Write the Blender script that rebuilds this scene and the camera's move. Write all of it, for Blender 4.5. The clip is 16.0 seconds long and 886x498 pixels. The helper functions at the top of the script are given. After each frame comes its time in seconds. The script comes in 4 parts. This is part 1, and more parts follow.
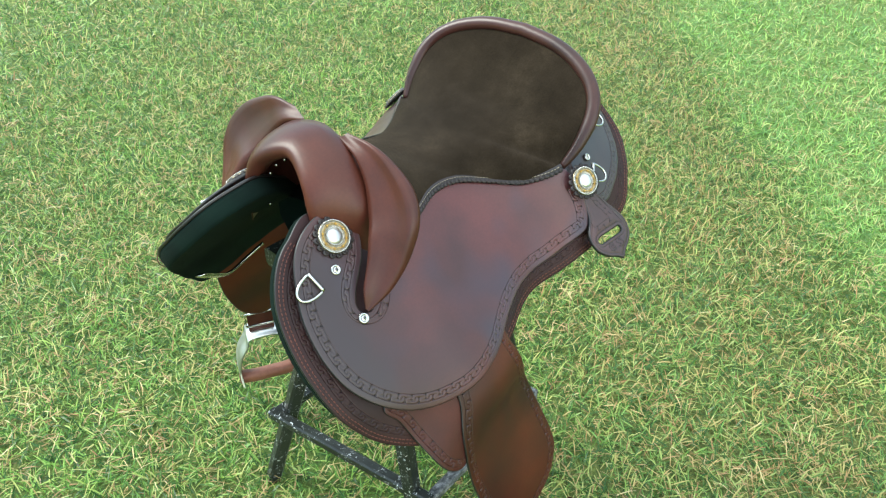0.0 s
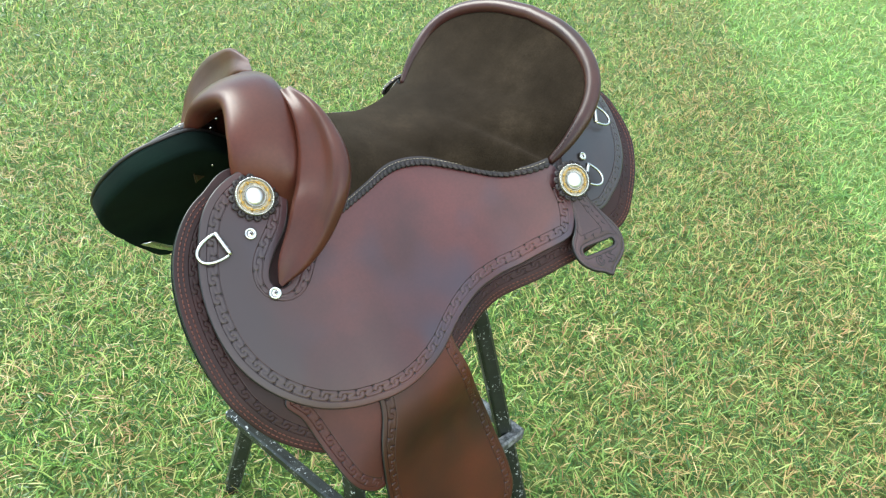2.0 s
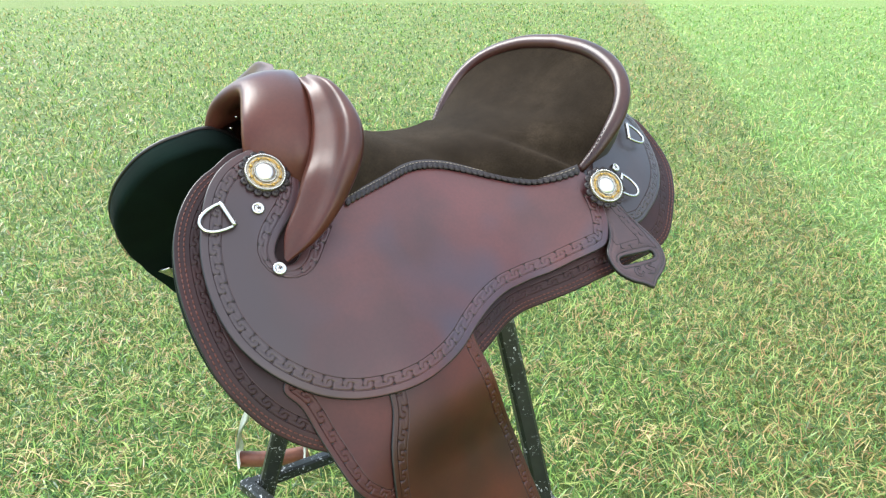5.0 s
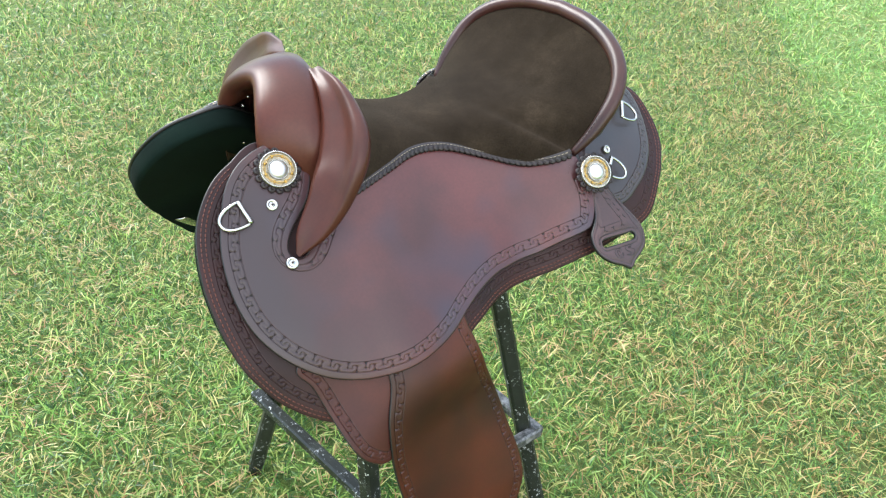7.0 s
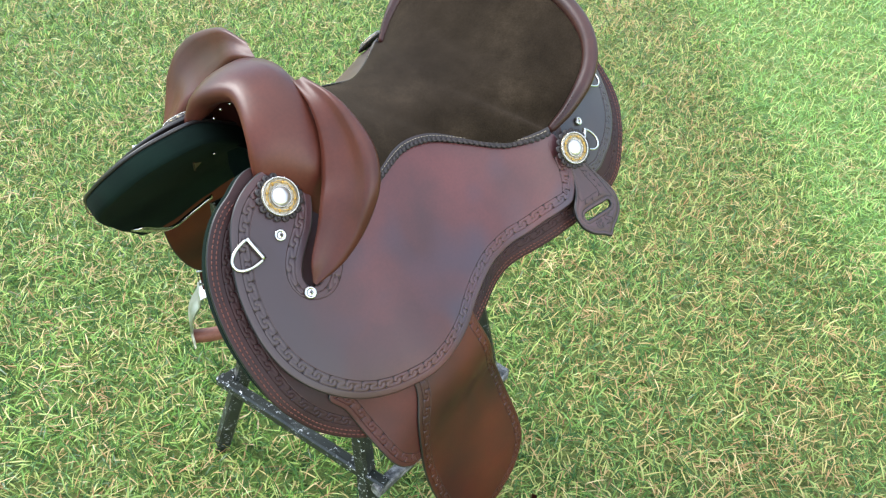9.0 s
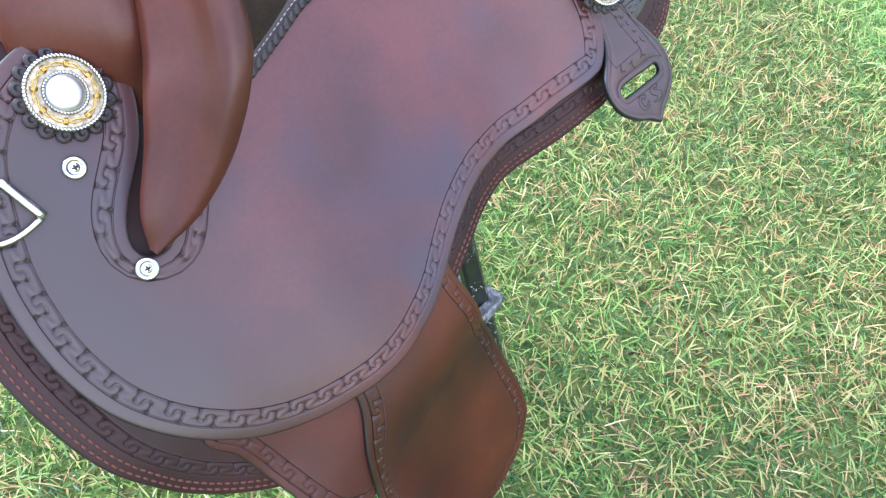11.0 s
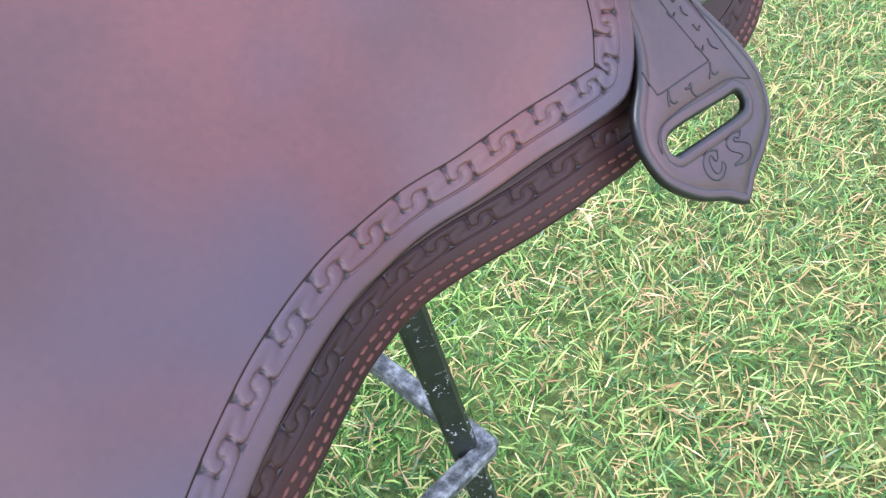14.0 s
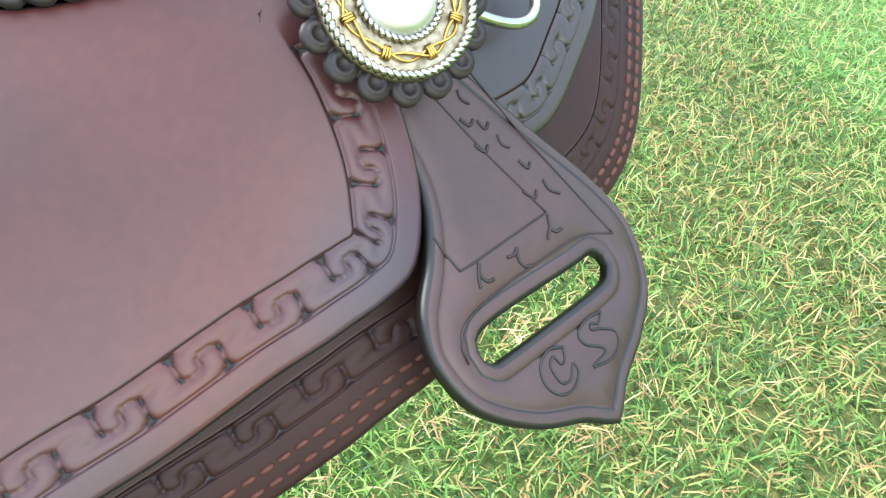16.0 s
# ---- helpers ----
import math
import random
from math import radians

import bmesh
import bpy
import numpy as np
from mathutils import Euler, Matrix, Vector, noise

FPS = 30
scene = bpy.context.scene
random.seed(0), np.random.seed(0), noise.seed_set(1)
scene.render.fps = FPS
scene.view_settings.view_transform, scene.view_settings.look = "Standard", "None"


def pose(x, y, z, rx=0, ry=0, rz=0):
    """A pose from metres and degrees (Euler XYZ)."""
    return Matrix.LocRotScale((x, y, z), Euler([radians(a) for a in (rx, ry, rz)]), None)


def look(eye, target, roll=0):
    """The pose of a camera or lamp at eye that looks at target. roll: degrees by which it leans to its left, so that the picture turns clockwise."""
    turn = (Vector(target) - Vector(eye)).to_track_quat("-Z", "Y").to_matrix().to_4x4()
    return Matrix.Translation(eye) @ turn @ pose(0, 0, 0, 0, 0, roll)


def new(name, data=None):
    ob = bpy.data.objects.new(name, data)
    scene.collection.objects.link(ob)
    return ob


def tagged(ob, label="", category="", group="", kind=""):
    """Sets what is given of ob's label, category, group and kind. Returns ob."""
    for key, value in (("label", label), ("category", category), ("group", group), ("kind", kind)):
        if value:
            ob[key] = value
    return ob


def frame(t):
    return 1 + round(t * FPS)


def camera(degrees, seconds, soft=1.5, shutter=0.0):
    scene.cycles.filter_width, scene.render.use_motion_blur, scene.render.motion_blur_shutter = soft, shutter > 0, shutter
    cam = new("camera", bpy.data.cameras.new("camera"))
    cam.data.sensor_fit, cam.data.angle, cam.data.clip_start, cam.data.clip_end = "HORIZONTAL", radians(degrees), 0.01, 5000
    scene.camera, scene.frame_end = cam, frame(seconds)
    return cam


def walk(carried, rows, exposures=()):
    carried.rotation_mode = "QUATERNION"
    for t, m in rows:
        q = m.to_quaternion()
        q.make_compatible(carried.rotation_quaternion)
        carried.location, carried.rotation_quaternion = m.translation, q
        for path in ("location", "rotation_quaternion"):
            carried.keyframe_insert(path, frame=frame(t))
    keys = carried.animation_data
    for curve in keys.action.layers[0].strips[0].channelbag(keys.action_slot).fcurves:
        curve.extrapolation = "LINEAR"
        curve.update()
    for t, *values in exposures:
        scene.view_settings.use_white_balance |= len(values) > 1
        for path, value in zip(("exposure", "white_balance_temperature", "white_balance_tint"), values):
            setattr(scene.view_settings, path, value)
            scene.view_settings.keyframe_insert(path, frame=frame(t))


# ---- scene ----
from mathutils.geometry import delaunay_2d_cdt

cam = camera(60.2, 16.0, soft=1.25)
PATH = [
    (0, (-0.673, -0.748, 1.417), (0.485, 0.351, 0.213), 0.1),
    (0.5, (-0.673, -0.744, 1.414), (0.484, 0.364, 0.217), 0.2),
    (1, (-0.657, -0.756, 1.385), (0.481, 0.373, 0.189), 0.4),
    (1.5, (-0.571, -0.801, 1.343), (0.532, 0.393, 0.177), 1.7),
    (2, (-0.496, -0.82, 1.266), (0.551, 0.489, 0.176), 2.1),
    (2.5, (-0.496, -0.841, 1.181), (0.534, 0.567, 0.204), 0.2),
    (3, (-0.512, -0.834, 1.117), (0.59, 0.621, 0.3), -0.8),
    (3.5, (-0.526, -0.849, 1.091), (0.611, 0.63, 0.371), -1.5),
    (3.7, (-0.526, -0.862, 1.082), (0.609, 0.632, 0.39), -1.5),
    (5.8, (-0.439, -0.88, 1.044), (0.531, 0.712, 0.322), 0.2),
    (6, (-0.433, -0.881, 1.054), (0.523, 0.702, 0.293), 0.5),
    (6.5, (-0.437, -0.888, 1.124), (0.488, 0.638, 0.221), 1.8),
    (7, (-0.484, -0.874, 1.24), (0.471, 0.529, 0.182), 2.4),
    (7.5, (-0.566, -0.767, 1.306), (0.507, 0.439, 0.125), 1.4),
    (8, (-0.617, -0.73, 1.348), (0.541, 0.342, 0.119), 2.6),
    (8.2, (-0.628, -0.724, 1.357), (0.546, 0.327, 0.125), 3.5),
    (10.3, (-0.401, -0.571, 1.289), (0.583, 0.376, -0.172), 4.2),
    (10.5, (-0.382, -0.544, 1.261), (0.588, 0.367, -0.232), 3.6),
    (11, (-0.316, -0.489, 1.132), (0.664, 0.316, -0.414), 3.4),
    (11.5, (-0.222, -0.464, 0.99), (0.772, 0.341, -0.547), 3.9),
    (12, (-0.141, -0.442, 0.926), (0.835, 0.453, -0.573), 3.3),
    (12.5, (-0.106, -0.416, 0.9), (0.851, 0.568, -0.555), 1.6),
    (13, (-0.091, -0.402, 0.907), (0.84, 0.616, -0.541), 0.4),
    (13.5, (-0.08, -0.392, 0.916), (0.848, 0.622, -0.536), 0.3),
    (14, (-0.06, -0.388, 0.915), (0.892, 0.621, -0.526), 0.6),
    (14.5, (-0.023, -0.381, 0.894), (0.967, 0.632, -0.518), 1.3),
    (15, (0.021, -0.373, 0.874), (1.068, 0.667, -0.476), 1.6),
    (15.5, (0.054, -0.363, 0.861), (1.149, 0.7, -0.432), 1.3),
    (16, (0.077, -0.357, 0.862), (1.212, 0.712, -0.39), 1.2),
]
walk(cam, [(t, look(eye, target, roll)) for t, eye, target, roll in PATH], exposures=[(0.0, 1.26, 6100, -1), (2.5, 1.34, 6100, 4), (3.5, 1.36, 6100, 8), (8.2, 1.38, 6100, 9), (10.3, 1.54, 5600, 14), (11.5, 1.74, 5250, 20), (12.5, 1.76, 5100, 24), (13.5, 1.78, 5600, 19), (14.5, 1.78, 5250, 20), (16.0, 1.70, 5900, 3)])

# ---------------- light ----------------
world = bpy.data.worlds.new("sky")
scene.world = world
world.use_nodes = True
wnt = world.node_tree
sky = wnt.nodes.new("ShaderNodeTexSky")
sky.sky_type = "NISHITA"
sky.sun_disc = False
sky.sun_elevation = radians(34)
sky.sun_rotation = radians(200)
sky.dust_density = 1.0
sky.air_density = 1.3
# thin high cloud, brighter overhead
tc = wnt.nodes.new("ShaderNodeTexCoord")
sep = wnt.nodes.new("ShaderNodeSeparateXYZ")
wnt.links.new(tc.outputs["Generated"], sep.inputs[0])
cover = wnt.nodes.new("ShaderNodeMapRange")
cover.inputs["From Min"].default_value, cover.inputs["From Max"].default_value = 0.22, 1.0
cover.inputs["To Min"].default_value, cover.inputs["To Max"].default_value = 0.0, 0.78
wnt.links.new(sep.outputs["Z"], cover.inputs["Value"])
cloud = wnt.nodes.new("ShaderNodeMix")
cloud.data_type = "RGBA"
wnt.links.new(cover.outputs["Result"], cloud.inputs[0])
wnt.links.new(sky.outputs[0], cloud.inputs[6])
cloud.inputs[7].default_value = (9.0, 9.2, 9.6, 1)
wnt.links.new(cloud.outputs[2], wnt.nodes["Background"].inputs[0])
wnt.nodes["Background"].inputs[1].default_value = 0.15
sun = new("sun", bpy.data.lights.new("sun", "SUN"))
sun.data.energy = 2.0
sun.data.angle = radians(25)
sun.data.color = (1.0, 0.95, 0.86)
sun.matrix_world = look((-2.0, 4.5, 4.0), (0, 0, 0))


# ---------------- materials ----------------
def material(name, rough=0.5, metal=0.0):
    m = bpy.data.materials.new(name)
    m.use_nodes = True
    b = m.node_tree.nodes["Principled BSDF"]
    b.inputs["Roughness"].default_value = rough
    b.inputs["Metallic"].default_value = metal
    return m, m.node_tree, b


def noise_node(nt, scale, detail=4.0, rough=0.55):
    tc = nt.nodes.new("ShaderNodeTexCoord")
    n = nt.nodes.new("ShaderNodeTexNoise")
    n.inputs["Scale"].default_value = scale
    n.inputs["Detail"].default_value = detail
    n.inputs["Roughness"].default_value = rough
    nt.links.new(tc.outputs["Object"], n.inputs["Vector"])
    return n.outputs["Fac"]


def ramp(nt, fac, stops):
    r = nt.nodes.new("ShaderNodeValToRGB")
    els = r.color_ramp.elements
    while len(els) < len(stops):
        els.new(0.5)
    for e, (p, c) in zip(els, stops):
        e.position = p
        e.color = (*c, 1)
    nt.links.new(fac, r.inputs["Fac"])
    return r.outputs["Color"]


def mix(nt, fac, a, b, mode="MIX"):
    n = nt.nodes.new("ShaderNodeMix")
    n.data_type, n.blend_type = "RGBA", mode
    for sock, v in ((n.inputs["Factor"], fac), (n.inputs["A"], a), (n.inputs["B"], b)):
        if hasattr(v, "is_output"):
            nt.links.new(v, sock)
        else:
            sock.default_value = v
    return n.outputs["Result"]


def bump(nt, b, height, strength, dist):
    n = nt.nodes.new("ShaderNodeBump")
    n.inputs["Strength"].default_value = strength
    n.inputs["Distance"].default_value = dist
    nt.links.new(height, n.inputs["Height"])
    nt.links.new(n.outputs["Normal"], b.inputs["Normal"])


def leather(name, light, dark, rough=(0.38, 0.5), blotch=7.0, coat=0.0, sky_sheen=0.0, shine=0.5, front=None):
    """Dyed bridle leather: cloudy dye at two scales, fine pores, patchy polish, optional painted sky sheen."""
    m, nt, b = material(name)
    cloud = noise_node(nt, blotch, 3.0)
    base = ramp(nt, cloud, [(0.36, dark), (0.64, light)])
    fine = noise_node(nt, 260.0, 3.0)
    base = mix(nt, 0.22, base, ramp(nt, fine, [(0.3, (0.25, 0.25, 0.25)), (0.7, (1, 1, 1))]), "MULTIPLY")
    # bluish sky reflection painted into the base colour in soft patches
    if sky_sheen:
        cool = noise_node(nt, blotch * 0.8, 2.0)
        mask = ramp(nt, cool, [(0.49, (0, 0, 0)), (0.63, (sky_sheen, sky_sheen, sky_sheen))])
        base = mix(nt, mask, base, (0.030, 0.028, 0.044, 1))
    # base colour goes darker towards the front end, with a wavering edge
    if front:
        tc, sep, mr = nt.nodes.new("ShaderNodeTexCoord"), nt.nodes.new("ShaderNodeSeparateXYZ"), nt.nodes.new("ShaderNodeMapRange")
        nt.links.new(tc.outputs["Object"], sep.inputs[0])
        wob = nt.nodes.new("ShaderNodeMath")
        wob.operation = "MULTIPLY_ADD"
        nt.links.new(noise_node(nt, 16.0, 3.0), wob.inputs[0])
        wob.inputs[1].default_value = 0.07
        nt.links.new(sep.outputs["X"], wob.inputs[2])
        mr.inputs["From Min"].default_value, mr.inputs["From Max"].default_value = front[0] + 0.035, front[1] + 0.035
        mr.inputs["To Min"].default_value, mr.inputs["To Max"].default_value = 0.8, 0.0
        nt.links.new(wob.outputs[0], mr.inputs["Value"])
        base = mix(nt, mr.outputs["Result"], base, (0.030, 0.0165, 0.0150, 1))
    nt.links.new(base, b.inputs["Base Color"])
    polish = noise_node(nt, 18.0, 3.0)
    r = nt.nodes.new("ShaderNodeMapRange")
    r.inputs["To Min"].default_value, r.inputs["To Max"].default_value = rough
    nt.links.new(polish, r.inputs["Value"])
    nt.links.new(r.outputs["Result"], b.inputs["Roughness"])
    b.inputs["Specular IOR Level"].default_value = shine
    if coat:
        b.inputs["Coat Weight"].default_value = coat
        b.inputs["Coat Roughness"].default_value = 0.28
    pores = noise_node(nt, 900.0, 2.0)
    bump(nt, b, pores, 0.12, 0.0004)
    return m


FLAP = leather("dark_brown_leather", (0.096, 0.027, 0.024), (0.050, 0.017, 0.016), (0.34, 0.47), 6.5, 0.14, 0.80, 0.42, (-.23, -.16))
SKIRT = leather("skirt_leather", (0.034, 0.011, 0.010), (0.019, 0.007, 0.007), (0.45, 0.58), 9.0, 0.0, 0.0, 0.25)
FORK = leather("russet_leather", (0.082, 0.022, 0.013), (0.040, 0.013, 0.009), (0.30, 0.44), 7.0, 0.0, 0.0, 0.30)
BIND = leather("binding_leather", (0.052, 0.018, 0.014), (0.030, 0.012, 0.010), (0.28, 0.40), 9.0, 0.0, 0.0, 0.35)
TREAD = leather("tread_leather", (0.24, 0.092, 0.058), (0.17, 0.062, 0.038), (0.5, 0.65), 30.0)
FENDER = leather("fender_leather", (0.080, 0.016, 0.006), (0.024, 0.007, 0.004), (0.40, 0.52), 5.0, 0.06, 0.0, 0.32)
GUARD = leather("guard_leather", (0.066, 0.017, 0.012), (0.030, 0.009, 0.007), (0.42, 0.55), 8.0, 0.02, 0.0, 0.28)
BLACK_BROWN = leather("black_brown_leather", (0.020, 0.011, 0.011), (0.011, 0.007, 0.007), (0.45, 0.6), 30.0)
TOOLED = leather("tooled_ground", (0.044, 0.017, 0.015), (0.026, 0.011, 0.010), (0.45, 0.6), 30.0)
EDGE = leather("burnished_edge", (0.014, 0.011, 0.011), (0.008, 0.008, 0.008), (0.35, 0.5), 40.0)
REAR = leather("rear_leather", (0.036, 0.022, 0.022), (0.020, 0.015, 0.017), (0.36, 0.5), 9.0, 0.2)

SUEDE, nt, b = material("brown_suede", 1.0)
c = ramp(nt, noise_node(nt, 11.0, 6.0, 0.62), [(0.34, (0.0105, 0.0075, 0.0050)), (0.52, (0.0185, 0.0135, 0.0090)), (0.70, (0.034, 0.025, 0.0165))])
c = mix(nt, 0.55, c, ramp(nt, noise_node(nt, 420.0, 3.0), [(0.3, (0.45, 0.45, 0.45)), (0.7, (1.3, 1.25, 1.2))]), "MULTIPLY")
nt.links.new(c, b.inputs["Base Color"])
b.inputs["Specular IOR Level"].default_value = 0.04
b.inputs["Sheen Weight"].default_value = 0.06
b.inputs["Sheen Roughness"].default_value = 0.6
b.inputs["Sheen Tint"].default_value = (0.75, 0.6, 0.45, 1)
bump(nt, b, noise_node(nt, 900.0, 3.0), 0.6, 0.0008)

LINING, nt, b = material("black_green_felt", 0.95)
c = ramp(nt, noise_node(nt, 14.0, 4.0), [(0.3, (0.0035, 0.008, 0.0065)), (0.7, (0.006, 0.015, 0.011))])
nt.links.new(c, b.inputs["Base Color"])
b.inputs["Specular IOR Level"].default_value = 0.1
bump(nt, b, noise_node(nt, 700.0, 3.0), 0.5, 0.0008)

THREAD, nt, b = material("rust_thread", 0.6)
nt.links.new(ramp(nt, noise_node(nt, 400.0, 2.0), [(0.3, (0.055, 0.014, 0.008)), (0.7, (0.11, 0.028, 0.015))]), b.inputs["Base Color"])
PALE, nt, b = material("pale_thread", 0.6)
nt.links.new(ramp(nt, noise_node(nt, 400.0, 2.0), [(0.3, (0.16, 0.13, 0.09)), (0.7, (0.34, 0.28, 0.20))]), b.inputs["Base Color"])

STEEL, nt, b = material("polished_nickel", 0.22, 1.0)
nt.links.new(ramp(nt, noise_node(nt, 90.0, 3.0), [(0.3, (0.40, 0.39, 0.36)), (0.7, (0.58, 0.57, 0.54))]), b.inputs["Base Color"])
bump(nt, b, noise_node(nt, 500.0, 2.0), 0.06, 0.0003)
PEARL, nt, b = material("satin_silver", 0.42, 1.0)
nt.links.new(ramp(nt, noise_node(nt, 120.0, 3.0), [(0.3, (0.58, 0.57, 0.54)), (0.7, (0.70, 0.69, 0.67))]), b.inputs["Base Color"])
OLDSILVER, nt, b = material("antique_silver", 0.42, 1.0)
nt.links.new(ramp(nt, noise_node(nt, 300.0, 3.0), [(0.35, (0.20, 0.16, 0.10)), (0.65, (0.46, 0.40, 0.28))]), b.inputs["Base Color"])
BRASS, nt, b = material("brass", 0.3, 1.0)
nt.links.new(ramp(nt, noise_node(nt, 300.0, 3.0), [(0.3, (0.46, 0.28, 0.07)), (0.7, (0.66, 0.44, 0.13))]), b.inputs["Base Color"])
ALU, nt, b = material("cast_aluminium", 0.38, 1.0)
nt.links.new(ramp(nt, noise_node(nt, 40.0, 4.0), [(0.3, (0.55, 0.57, 0.58)), (0.7, (0.78, 0.79, 0.80))]), b.inputs["Base Color"])

PAINT, nt, b = material("chipped_black_paint", 0.35)
c = ramp(nt, noise_node(nt, 30.0, 4.0), [(0.3, (0.006, 0.008, 0.007)), (0.7, (0.018, 0.022, 0.018))])
chips = ramp(nt, noise_node(nt, 170.0, 3.0, 0.7), [(0.60, (0, 0, 0)), (0.63, (1, 1, 1))])
worn = ramp(nt, noise_node(nt, 24.0, 3.0), [(0.40, (0, 0, 0)), (0.6, (1, 1, 1))])
chips = mix(nt, 1.0, chips, worn, "MULTIPLY")
c = mix(nt, chips, c, (0.52, 0.55, 0.56, 1))
nt.links.new(c, b.inputs["Base Color"])
bump(nt, b, noise_node(nt, 170.0, 3.0, 0.7), 0.3, 0.001)
WORN, nt, b = material("worn_grey_paint", 0.5)
c = ramp(nt, noise_node(nt, 80.0, 5.0, 0.7), [(0.36, (0.015, 0.018, 0.017)), (0.5, (0.085, 0.087, 0.087)), (0.68, (0.26, 0.265, 0.265))])
nt.links.new(c, b.inputs["Base Color"])
bump(nt, b, noise_node(nt, 120.0, 3.0, 0.7), 0.3, 0.001)


def lawn_tint(nt):
    """Broad patches: a dry trodden belt beside a lush strip, and blotches of yellow."""
    tc = nt.nodes.new("ShaderNodeTexCoord")
    sep = nt.nodes.new("ShaderNodeSeparateXYZ")
    nt.links.new(tc.outputs["Object"], sep.inputs[0])
    ma = nt.nodes.new("ShaderNodeMath")
    ma.operation = "MULTIPLY_ADD"
    nt.links.new(sep.outputs["Y"], ma.inputs[0])
    ma.inputs[1].default_value = -1.03
    nt.links.new(sep.outputs["X"], ma.inputs[2])
    wob = nt.nodes.new("ShaderNodeMath")
    wob.operation = "MULTIPLY_ADD"
    nt.links.new(noise_node(nt, 2.5, 4.0), wob.inputs[0])
    wob.inputs[1].default_value = 0.5
    nt.links.new(ma.outputs[0], wob.inputs[2])
    lin = nt.nodes.new("ShaderNodeMapRange")
    lin.inputs["From Min"].default_value, lin.inputs["From Max"].default_value = 0.0, 4.0
    nt.links.new(wob.outputs[0], lin.inputs["Value"])
    return lin.outputs["Result"]


GRASS, nt, b = material("grass_blades", 0.55)
geo = nt.nodes.new("ShaderNodeNewGeometry")
belt = lawn_tint(nt)
blade = ramp(nt, geo.outputs["Random Per Island"], [(0.0, (0.018, 0.065, 0.007)), (0.30, (0.040, 0.125, 0.014)), (0.53, (0.150, 0.340, 0.044)), (0.75, (0.36, 0.55, 0.11)), (0.86, (0.56, 0.57, 0.20)), (0.93, (0.52, 0.41, 0.18)), (1.0, (0.36, 0.20, 0.085))])
straw = ramp(nt, geo.outputs["Random Per Island"], [(0.0, (0.035, 0.11, 0.016)), (0.22, (0.055, 0.12, 0.022)), (0.50, (0.20, 0.34, 0.070)), (0.72, (0.42, 0.42, 0.14)), (0.85, (0.48, 0.33, 0.13)), (1.0, (0.34, 0.18, 0.07))])
dry = ramp(nt, belt, [(0.12, (0.15, 0.15, 0.15)), (0.30, (0.6, 0.6, 0.6)), (0.44, (0.8, 0.8, 0.8)), (0.54, (0.0, 0.0, 0.0))])
patch = ramp(nt, noise_node(nt, 2.2, 5.0, 0.6), [(0.42, (0, 0, 0)), (0.66, (0.75, 0.75, 0.75))])
c = mix(nt, patch, blade, straw)
c = mix(nt, dry, c, straw)
lush = ramp(nt, belt, [(0.50, (0, 0, 0)), (0.56, (0.28, 0.28, 0.28))])
c = mix(nt, lush, c, (0.40, 0.66, 0.20, 1))
nt.links.new(c, b.inputs["Base Color"])
b.inputs["Specular IOR Level"].default_value = 0.45
b.inputs["Roughness"].default_value = 0.38
leaf = nt.nodes.new("ShaderNodeBsdfTranslucent")
nt.links.new(c, leaf.inputs["Color"])
both = nt.nodes.new("ShaderNodeMixShader")
both.inputs[0].default_value = 0.28
nt.links.new(b.outputs[0], both.inputs[1])
nt.links.new(leaf.outputs[0], both.inputs[2])
nt.links.new(both.outputs[0], nt.nodes["Material Output"].inputs["Surface"])

STRAW, nt, b = material("dry_straw", 0.6)
geo = nt.nodes.new("ShaderNodeNewGeometry")
nt.links.new(ramp(nt, geo.outputs["Random Per Island"], [(0.0, (0.20, 0.10, 0.045)), (0.35, (0.42, 0.26, 0.11)), (0.7, (0.50, 0.38, 0.16)), (1.0, (0.56, 0.48, 0.24))]), b.inputs["Base Color"])

GROUND, nt, b = material("turf", 0.9)
belt = lawn_tint(nt)
c1 = ramp(nt, noise_node(nt, 45.0, 6.0, 0.75), [(0.32, (0.020, 0.042, 0.008)), (0.50, (0.120, 0.205, 0.033)), (0.70, (0.30, 0.39, 0.085))])
c2 = ramp(nt, noise_node(nt, 60.0, 6.0, 0.75), [(0.34, (0.032, 0.040, 0.012)), (0.50, (0.165, 0.185, 0.046)), (0.70, (0.36, 0.34, 0.11))])
patch = ramp(nt, noise_node(nt, 1.4, 6.0, 0.65), [(0.42, (0, 0, 0)), (0.66, (0.7, 0.7, 0.7))])
dry = ramp(nt, belt, [(0.12, (0.15, 0.15, 0.15)), (0.30, (0.6, 0.6, 0.6)), (0.44, (0.8, 0.8, 0.8)), (0.54, (0.0, 0.0, 0.0))])
c = mix(nt, patch, c1, c2)
c = mix(nt, dry, c, c2)
lush = ramp(nt, belt, [(0.50, (0, 0, 0)), (0.56, (0.28, 0.28, 0.28))])
c = mix(nt, lush, c, (0.24, 0.38, 0.085, 1))
nt.links.new(c, b.inputs["Base Color"])
bump(nt, b, noise_node(nt, 45.0, 6.0, 0.75), 0.9, 0.03)


# ---------------- geometry helpers ----------------
def part(name, bm, mats, parent, label="", smooth=True):
    me = bpy.data.meshes.new(name)
    bmesh.ops.recalc_face_normals(bm, faces=bm.faces)
    if smooth:
        for f in bm.faces:
            f.smooth = True
    bm.to_mesh(me)
    bm.free()
    for m in mats if isinstance(mats, (list, tuple)) else [mats]:
        me.materials.append(m)
    ob = new(name, me)
    ob.parent = parent
    if label:
        ob["label"] = label
    return ob


def thing(name, label, category, at=(0, 0, 0)):
    e = new(name)
    e.location = at
    return tagged(e, label, category)


